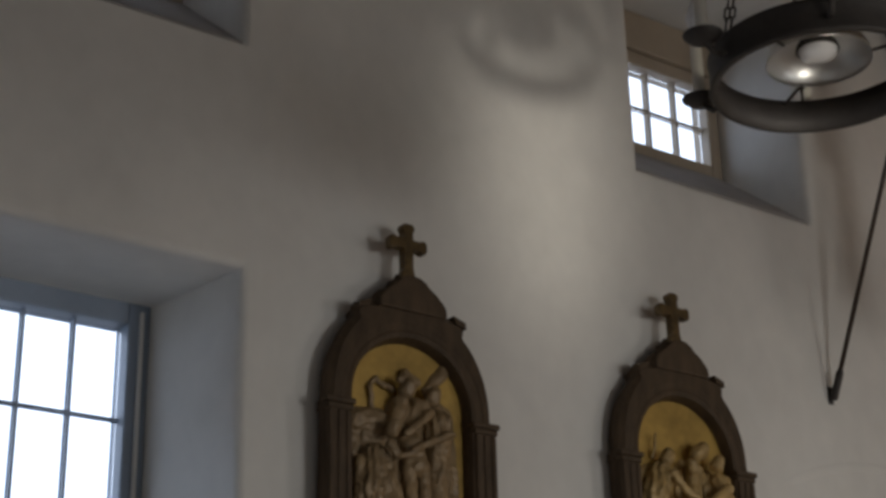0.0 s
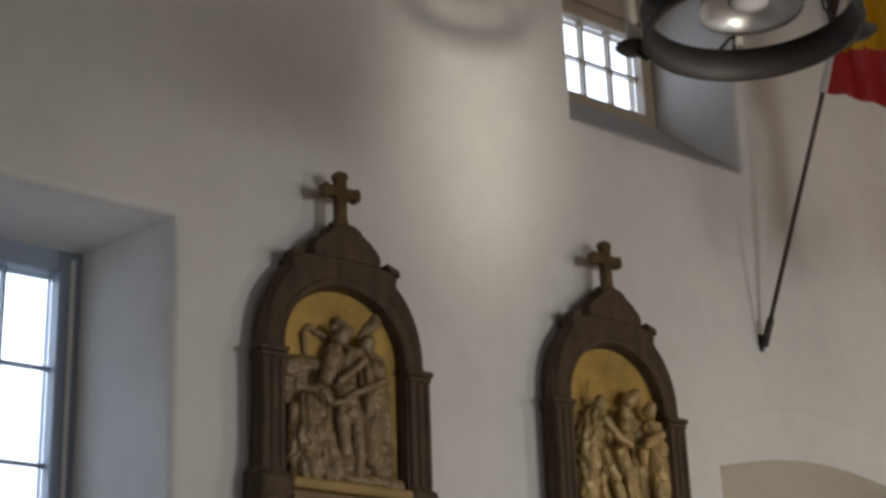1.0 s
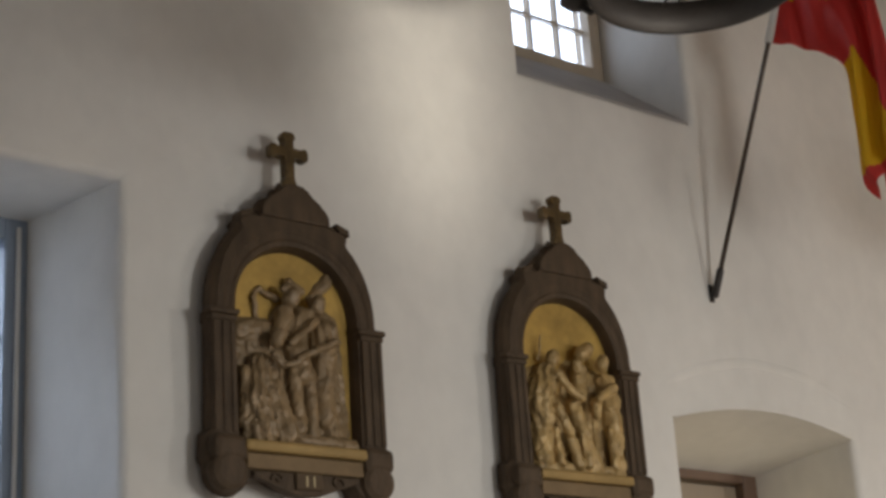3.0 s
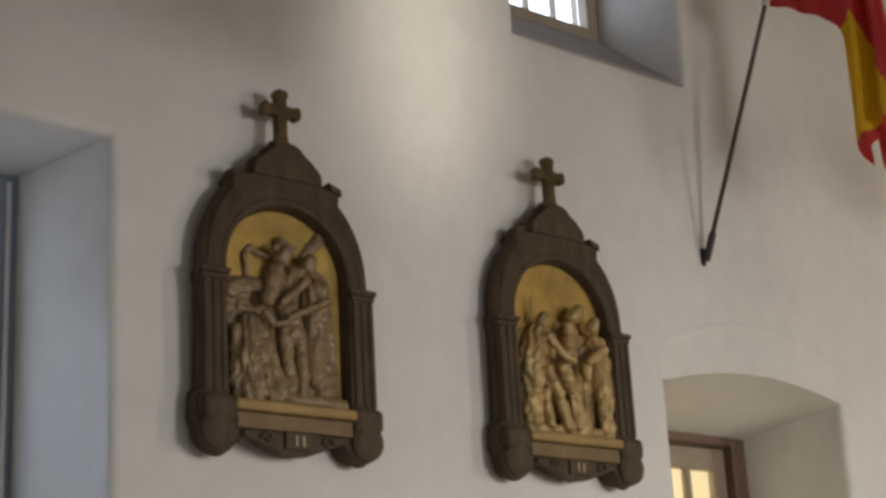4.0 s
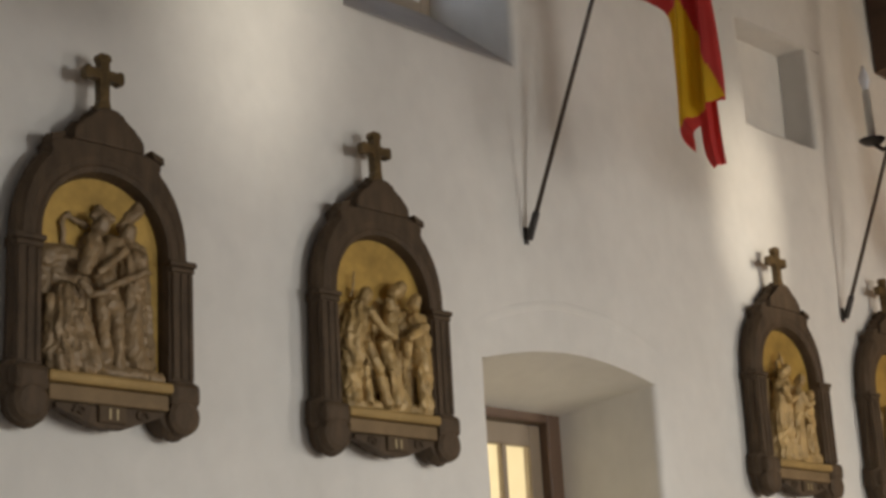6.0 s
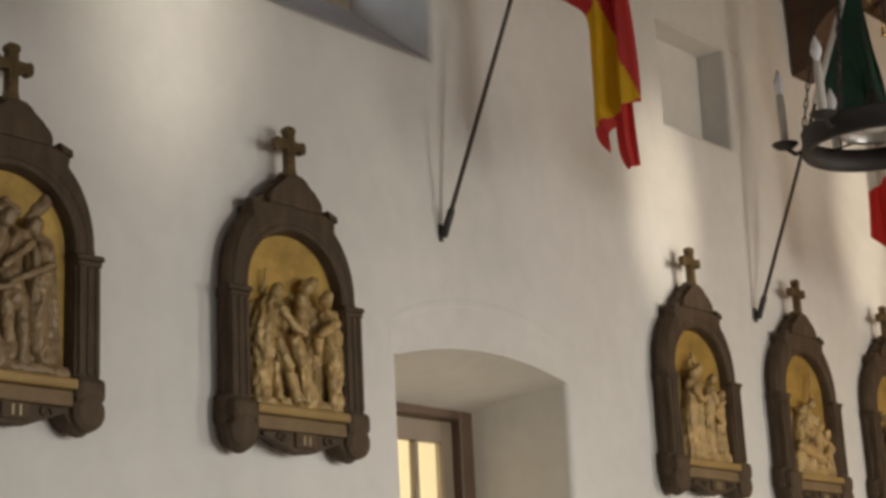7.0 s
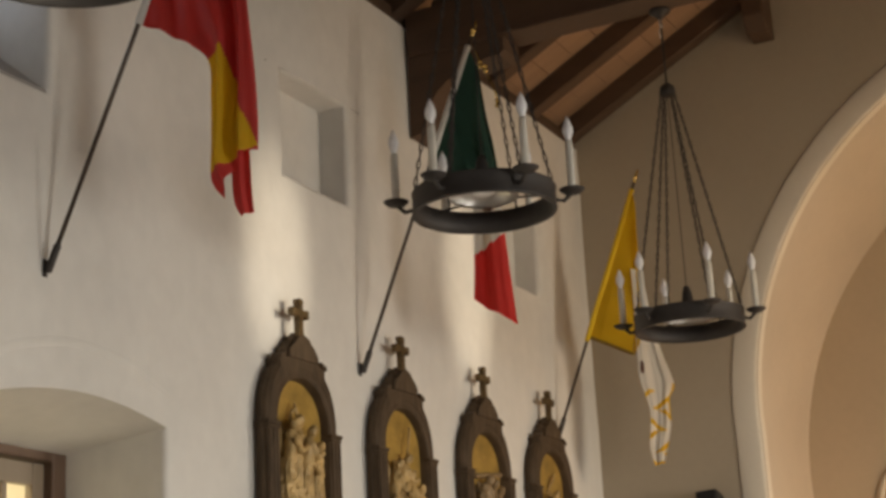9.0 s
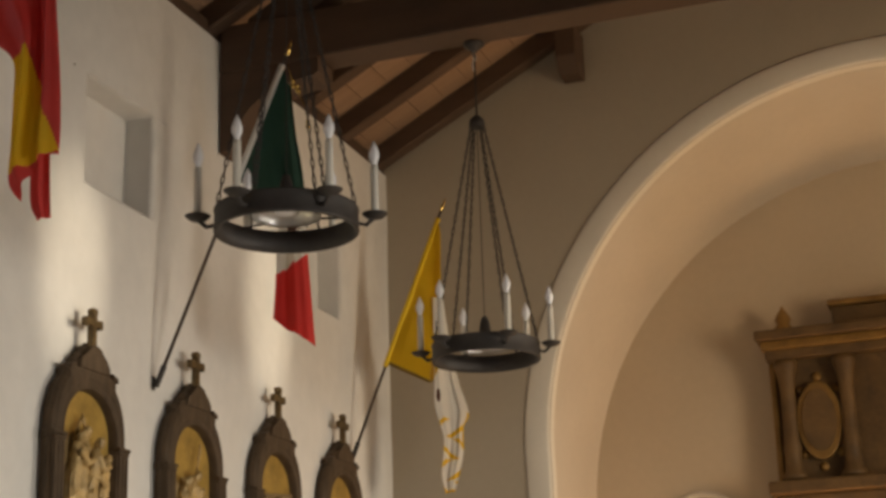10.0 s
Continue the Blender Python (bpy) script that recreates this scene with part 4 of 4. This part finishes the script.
def flag(base, label, reach, low, high, sleeve):
    """The slanting pole with its socket, finial and cloth sleeve."""
    fl = thing("flag", Matrix.Translation(base), label, "flag", "flags on the nave wall")
    d = POLE_WAY * reach
    turn = d.to_track_quat("Z", "Y").to_matrix().to_4x4()
    part("bracket", lathe([(0.009, -0.010), (0.0135, -0.004), (0.0135, 0.085), (0.010, 0.095)], 10, None, turn), IRON, fl, "dark iron socket", True)
    part("wall_plate", box(-0.010, 0.010, 0.012, 0.019, -0.022, 0.040, 0.002), IRON, fl)
    part("socket_arm", tube([(0.0, 0.014, 0.01), (0.001, 0.0, 0.008), (0.002, -0.008, 0.02)], 0.007), IRON, fl)
    part("pole", tube([d * 0.04, d], 0.0085, 10), POLE, fl, "thin dark pole", True)
    part("finial", lathe([(0.004, 0), (0.011, 0.004), (0.006, 0.014), (0.013, 0.026), (0.013, 0.034), (0.005, 0.046), (0.009, 0.056), (0.003, 0.080)], 10, None, Matrix.Translation(d) @ turn), BRASS, fl, "small brass finial", True)
    part("sleeve", tube([d * low, d * (low + 0.1), d * high], 0.0150, 10), sleeve, fl, "cloth sleeve on the pole", True)
    return fl


BR = 3.063
FOLD_SHADE = mat("yellow_fold_shade", (0.36, 0.23, 0.05), 0.8, 0, 0.2, 30, 200, 0.3, 0.001)
CLOTH_BROWN = mat("embroidered_brown", (0.16, 0.07, 0.045), 0.8, 0, 0.4, 30, 200, 0.3, 0.001)

# red and yellow: the hem swings out from the sleeve and the striped cloth hangs doubled, its end turned back
fl = flag((4.178, -0.02, BR), "hanging red and yellow striped flag on a slanting pole", 1.0, 0.545, 0.97, SLEEVE)


def stripes(o, z, u, v):
    if z > 1.005 - 0.40 * (o - 0.36) and o < 0.59 + 0.15 * (z - 1.0):
        return 1 if z < 1.36 else 0
    if z < 0.345 - 0.5 * (0.74 - o):
        return 0
    return 1 if z < 0.685 + 0.9 * (o - 0.589) and o < 0.628 + 0.31 * (0.72 - z) else 0


part("cloth", drape([(0.322, 0.850), (0.430, 0.795), (0.520, 0.738), (0.580, 0.668), (0.583, 0.53), (0.582, 0.38), (0.585, 0.24), (0.636, 0.166)], [(0.572, 1.50), (0.640, 1.42), (0.690, 1.20), (0.715, 0.98), (0.730, 0.80), (0.742, 0.62), (0.746, 0.45), (0.744, 0.330)], -0.012, stripes, 3, 1.8, 0.018, (-0.022, 0.046), gather=0.016), [RED, YELLOW], fl, smooth=True)
part("cloth", drape([(0.590, 1.30), (0.625, 0.80), (0.640, 0.40), (0.646, 0.19), (0.672, 0.118)], [(0.655, 1.30), (0.690, 0.80), (0.703, 0.45), (0.710, 0.25), (0.716, 0.128)], 0.035, lambda o, z, u, v: 0, 4, 1.0, 0.010), [RED], fl, "red end of the flag, turned back", True)

# green, white and red: the green gathers under the tip, the red end hangs square below
fl = flag((6.279, -0.02, BR), "hanging green, white and red flag on a slanting pole", 0.985, 0.60, 0.97, SLEEVE)


def tricolour(o, z, u, v):
    if z < 0.470 + 0.60 * (o - 0.535):
        return 2
    if z < 0.80 + 0.25 * (o - 0.52):
        return 3 if ((o - 0.615) / 0.034) ** 2 + ((z - 0.715) / 0.052) ** 2 < 1 + 0.5 * noise.noise((o * 60, z * 60, 1)) else 1
    return 0


part("cloth", drape([(0.362, 0.925), (0.440, 0.870), (0.515, 0.800), (0.548, 0.70), (0.540, 0.56), (0.534, 0.42), (0.524, 0.272)], [(0.566, 1.47), (0.598, 1.37), (0.614, 1.20), (0.634, 1.00), (0.660, 0.80), (0.686, 0.50), (0.716, 0.140)], -0.010, tricolour, 5, 1.3, 0.017, (0.004, -0.012)), [GREEN, WHITE, SCARLET, CLOTH_BROWN], fl, smooth=True)
part("cloth", drape([(0.575, 1.40), (0.590, 1.10), (0.600, 0.98), (0.592, 0.80), (0.590, 0.70)], [(0.604, 1.38), (0.630, 1.12), (0.650, 0.98), (0.668, 0.82), (0.670, 0.70)], 0.030, lambda o, z, u, v: 0, 6, 1.0, 0.012), [GREEN], fl, "dark green fold behind the front cloth", True)
tip = OUT * 0.590 + Vector((0, 0, 1.49))
cord = [tip, OUT * 0.612 + Vector((0, 0, 1.40)), OUT * 0.640 + Vector((0, 0, 1.34)), OUT * 0.672 + Vector((0, 0, 1.27)), OUT * 0.684 + Vector((0, 0, 1.20))]
part("cord", tube(cord, 0.003, 6), BRASS, fl, "thin gold cord", True)
for o, z in ((0.616, 1.392), (0.638, 1.368), (0.684, 1.190)):
    part("tassel", lathe([(0.003, 0.016), (0.010, 0.011), (0.011, 0.002), (0.006, -0.003), (0.012, -0.016), (0.011, -0.026)], 10, None, Matrix.Translation(OUT * o + Vector((0, 0, z)))), BRASS, fl, "gold tassel knob", True)

# yellow and white: the yellow half hangs flat from the sleeve, the white half twists below it
fl = flag((8.467, -0.02, BR), "hanging yellow and white flag on a slanting pole", 0.915, 0.36, 0.97, YELLOW)
# the lowest strip's darker ochre is fold shadow put into the yellow
part("cloth", drape([(0.195, 0.530), (0.270, 0.490), (0.360, 0.445), (0.448, 0.400)], [(0.508, 1.375), (0.534, 1.33), (0.538, 1.26), (0.530, 1.10)], -0.008, lambda o, z, u, v: 1 if u < 0.018 else 0, 9, 1.1, 0.012), [YELLOW, FOLD_SHADE], fl, smooth=True)
part("cloth", drape([(0.450, 0.400), (0.476, 0.43), (0.500, 0.50), (0.510, 0.56)], [(0.530, 1.10), (0.528, 0.95), (0.522, 0.80), (0.516, 0.68)], -0.004, lambda o, z, u, v: 0, 10, 0.8, 0.010, nu=24, nv=24), [YELLOW], fl, smooth=True)


def twisted(o, z, u, v):
    if ((o - 0.497) / 0.012) ** 2 + ((z - 0.33) / 0.04) ** 2 < 1:
        return 2
    if v > 0.97 or (u > 0.93 and 0.05 < z < 0.25):
        return 1
    if z < 0.205:
        q = (z - 0.9 * (o - 0.56) * (1 if int((z + 0.5) / 0.118) % 2 else -1) + 0.5) % 0.118
        return 1 if q < 0.030 else 0
    return 0


part("cloth", drape([(0.480, 0.90), (0.478, 0.60), (0.474, 0.40), (0.478, 0.26), (0.516, 0.10), (0.512, 0.00), (0.498, -0.12), (0.516, -0.222)], [(0.535, 0.90), (0.570, 0.60), (0.605, 0.42), (0.653, 0.245), (0.624, 0.16), (0.622, 0.02), (0.596, -0.10), (0.566, -0.205)], 0.050, twisted, 12, 1.6, 0.016, face=0.9), [WHITE, YELLOW, CLOTH_BROWN], fl, "white half of the flag with a yellow border, twisted", True)


# ---- wrought iron ring chandeliers ----
def chandelier(x, y, z, turn, beam_z):
    ch = thing("chandelier", pose(x, y, z, 0, 0, 0), "black wrought iron ring chandelier with six candle bulbs, hung on chains", "chandelier", "ring chandeliers")
    bm = bmesh.new()
    n = 64
    prof = [(0.236, -0.040), (0.250, -0.040), (0.252, -0.036), (0.250, -0.030), (0.249, 0.030), (0.252, 0.036), (0.250, 0.040), (0.236, 0.040), (0.235, 0.0)]
    rings = [[bm.verts.new((r * math.cos(2 * math.pi * k / n), r * math.sin(2 * math.pi * k / n), h)) for k in range(n)] for r, h in prof]
    for a, b in zip(rings, rings[1:] + rings[:1]):
        for k in range(n):
            bm.faces.new((a[k], a[(k + 1) % n], b[(k + 1) % n], b[k]))
    part("ring", bm, IRON, ch, "broad black iron ring", True)
    hub = 1.12
    for k in range(6):
        a = radians(turn + 60 * k)
        c, s = math.cos(a), math.sin(a)
        arm = part("arm", tube([(0.25 * c, 0.25 * s, -0.01), (0.275 * c, 0.275 * s, -0.016), (0.306 * c, 0.306 * s, 0.012)], 0.008, 8), IRON, ch)
        m = Matrix.Translation((0.306 * c, 0.306 * s, 0.012))
        part("drip_dish", lathe([(0.008, -0.008), (0.030, -0.002), (0.044, 0.010), (0.045, 0.013), (0.028, 0.006), (0.018, 0.004)], 20, None, m), IRON, ch, "", True)
        tube_ = part("candle", lathe([(0.0140, 0.004), (0.0145, 0.008), (0.0140, 0.172), (0.0115, 0.190)], 14, None, m), CANDLE, ch, "ivory candle tube", True)
        part("bulb", lathe([(0.010, 0.190), (0.011, 0.200), (0.0190, 0.221), (0.0190, 0.236), (0.011, 0.260), (0.003, 0.280)], 14, None, m), BULB, tube_, "frosted flame bulb", True)
        a2 = radians(turn + 4 + 60 * k)
        p0, p1 = Vector((0.243 * math.cos(a2), 0.243 * math.sin(a2), 0.04)), Vector((0.030 * math.cos(a2), 0.030 * math.sin(a2), hub))
        bm = bmesh.new()
        links = 34
        dd = (p1 - p0) / links
        for j in range(links):
            q = p0 + dd * (j + 0.5)
            w = dd.orthogonal().normalized() * 0.0055
            if j % 2:
                w = w.cross(dd.normalized())
            u = dd * 0.62
            o = [q - u, q - u * 0.55 + w, q + u * 0.55 + w, q + u, q + u * 0.55 - w, q - u * 0.55 - w, q - u]
            tube(o, 0.0030, 5, bm)
        part("chain", bm, IRON, ch, "thin iron chain")
    part("hub", lathe([(0.012, hub + 0.05), (0.034, hub + 0.03), (0.040, hub), (0.036, hub - 0.012), (0.010, hub - 0.016)], 18), IRON, ch, "", True)
    top = beam_z - z
    part("rod", tube([(0, 0, 0.14), (0, 0, hub)], 0.0022, 8), IRON, ch)
    part("hanger", tube([(0, 0, hub + 0.04), (0, 0, top - 0.01)], 0.005, 8), IRON, ch)
    part("canopy", lathe([(0.010, top - 0.05), (0.024, top - 0.03), (0.050, top - 0.012), (0.052, top - 0.001)], 20), IRON, ch, "", True)
    for j in range(2):
        part("hook", tube([(0.016 * math.cos(t), 0.004 * j, top - 0.07 - 0.05 * j + 0.022 * math.sin(t)) for t in [2 * math.pi * q / 12 for q in range(13)]], 0.004, 6), SILVER, ch)
    part("socket_cover", lathe([(0.050, 0.045), (0.046, 0.060), (0.030, 0.085), (0.022, 0.14), (0.012, 0.17)], 18), IRON, ch, "", True)
    dome = lathe([(0.120, 0.016), (0.119, 0.026), (0.108, 0.052), (0.085, 0.072), (0.055, 0.084), (0.020, 0.090)], 32)
    dome.faces.ensure_lookup_table()
    for f in [f for f in dome.faces if len(f.verts) > 4 and f.calc_center_median().z < 0.02]:
        dome.faces.remove(f)
    bmesh.ops.solidify(dome, geom=dome.faces[:], thickness=0.0015)
    part("reflector", dome, SILVER, ch, "spun aluminium reflector bowl", True)
    part("flood_bulb", lathe([(0.018, 0.088), (0.022, 0.075), (0.040, 0.060), (0.046, 0.046), (0.040, 0.032), (0.018, 0.024)], 20), BULB, ch, "frosted flood bulb", True)
    for k in range(3):
        a = radians(turn + 15 + 120 * k)
        part("reflector_arm", tube([(0.236 * math.cos(a), 0.236 * math.sin(a), 0.03), (0.119 * math.cos(a), 0.119 * math.sin(a), 0.020)], 0.004, 6), IRON, ch)
    return ch


chandelier(2.63, -1.385, 3.228, 47, 4.775)
chandelier(4.95, -1.285, 3.257, 53, 4.775)
chandelier(7.04, -1.302, 3.228, 38, 4.775)

# ---- loudspeaker on the end wall ----
sp = thing("loudspeaker", pose(9.0, -0.675, 2.585, 0, 0, 90) @ pose(0, 0, 0, 14, 3, 0), "small black loudspeaker tilted down on the chancel wall", "loudspeaker")
part("cabinet", box(-0.064, 0.064, -0.08, 0.05, -0.135, 0.135, 0.012), BLACK, sp)
part("grille", box(-0.056, 0.056, 0.051, 0.060, -0.125, 0.125, 0.003), GRILLE, sp)
part("wall_bracket", box(-0.02, 0.02, -0.125, -0.081, -0.02, 0.02, 0.003), IRON, sp)

# ---- carved reredos on the chancel's back wall ----
RX = BACK_X - 0.003
rr = thing("reredos", pose(RX, -2.97, 0), "dark carved and gilded wooden altarpiece on the chancel wall", "altarpiece")


def rbox(y0, y1, z0, z1, d0, d1, bevel=0.008):
    return box(-d1, -d0, y0, y1, z0, z1, bevel)


part("back_panel", rbox(-0.80, 0.80, 1.0, 3.74, 0.0, 0.14), CARVED, rr)
for s in (-1, 1):
    for c in (0.71, 0.36):
        part("column", lathe([(0.075, 2.95), (0.075, 2.98), (0.055, 3.0), (0.05, 3.1), (0.058, 3.14), (0.046, 3.2), (0.044, 3.5), (0.055, 3.58), (0.07, 3.64), (0.07, 3.68)], 16, None, Matrix.Translation((-0.19, s * c, 0))), CARVED, rr, "", True)
    o = [(s * 0.535 + 0.13 * math.cos(2 * math.pi * k / 28), 3.30 + 0.24 * math.sin(2 * math.pi * k / 28)) for k in range(28)]
    b2 = prism(o, -0.205, -0.135, 0.012)
    bmesh.ops.transform(b2, verts=b2.verts, matrix=Matrix(((0, 1, 0, 0), (1, 0, 0, 0), (0, 0, 1, 0), (0, 0, 0, 1))))
    part("medallion", b2, CARVED_GOLD, rr, "dull gold oval carving")
    b2 = prism([(s * 0.535 + (q - s * 0.535) * 0.78, 3.30 + (h - 3.30) * 0.78) for q, h in o], -0.218, -0.2)
    bmesh.ops.transform(b2, verts=b2.verts, matrix=Matrix(((0, 1, 0, 0), (1, 0, 0, 0), (0, 0, 1, 0), (0, 0, 0, 1))))
    part("medallion_field", b2, CARVED, rr)
    part("finial", lathe([(0.055, 3.865), (0.060, 3.885), (0.040, 3.91), (0.052, 3.94), (0.040, 3.97), (0.012, 4.01), (0.004, 4.03)], 16, None, Matrix.Translation((-0.18, s * 0.70, 0))), CARVED_GOLD, rr, "gold turned finial", True)
    for k in range(5):
        part("rosette", lathe([(0.045, 0), (0.048, 0.012), (0.03, 0.03), (0.012, 0.036)], 12, None, Matrix.Translation((-0.14, s * 0.535, 2.2)) @ pose(0, 0, 0, 0, -90, 0) @ Matrix.Translation((0.16 * k - 0.9 + 0.0, 0, 0))), CARVED_GOLD, rr)
rng = random.Random(21)
for k in range(26):
    y, z, r = rng.uniform(-0.78, 0.78), rng.uniform(2.28, 2.82), rng.uniform(0.025, 0.05)
    part("carved_leaf", lathe([(r * 0.5, -0.010), (r, 0.0), (r * 0.7, 0.014), (r * 0.2, 0.020)], 7, None, Matrix.Translation((-0.222, y, z)) @ pose(0, 0, 0, rng.uniform(0, 360), -90, 0)), CARVED_GOLD if k % 3 else CARVED, rr)
for s in (-1, 1):
    for k in range(8):
        a = 2 * math.pi * k / 8
        part("carved_leaf", lathe([(0.016, -0.008), (0.030, 0.0), (0.018, 0.014), (0.005, 0.020)], 7, None, Matrix.Translation((-0.150, s * 0.535 + 0.155 * math.cos(a), 3.30 + 0.275 * math.sin(a))) @ pose(0, 0, 0, 0, -90, 0)), CARVED_GOLD, rr)
    part("pilaster_strip", rbox(s * 0.795 - 0.02, s * 0.795 + 0.02, 2.95, 3.68, 0.141, 0.165), CARVED_GOLD, rr)
part("cornice", rbox(-0.87, 0.87, 3.80, 3.862, 0.0, 0.31, 0.012), CARVED, rr)
part("cornice_moulding", rbox(-0.84, 0.84, 3.742, 3.799, 0.0, 0.27, 0.012), CARVED_GOLD, rr)
part("frieze", rbox(-0.82, 0.82, 3.685, 3.741, 0.141, 0.25, 0.006), CARVED, rr)
part("ledge", rbox(-0.86, 0.86, 2.86, 2.94, 0.0, 0.30, 0.012), CARVED, rr)
part("lower_panel", rbox(-0.83, 0.83, 2.2, 2.859, 0.141, 0.22, 0.01), CARVED, rr)
part("crown", rbox(-0.40, 0.40, 3.864, 3.985, 0.0, 0.20, 0.012), CARVED, rr)
part("crown_cornice", rbox(-0.42, 0.42, 3.986, 4.02, 0.0, 0.24, 0.012), CARVED_GOLD, rr)
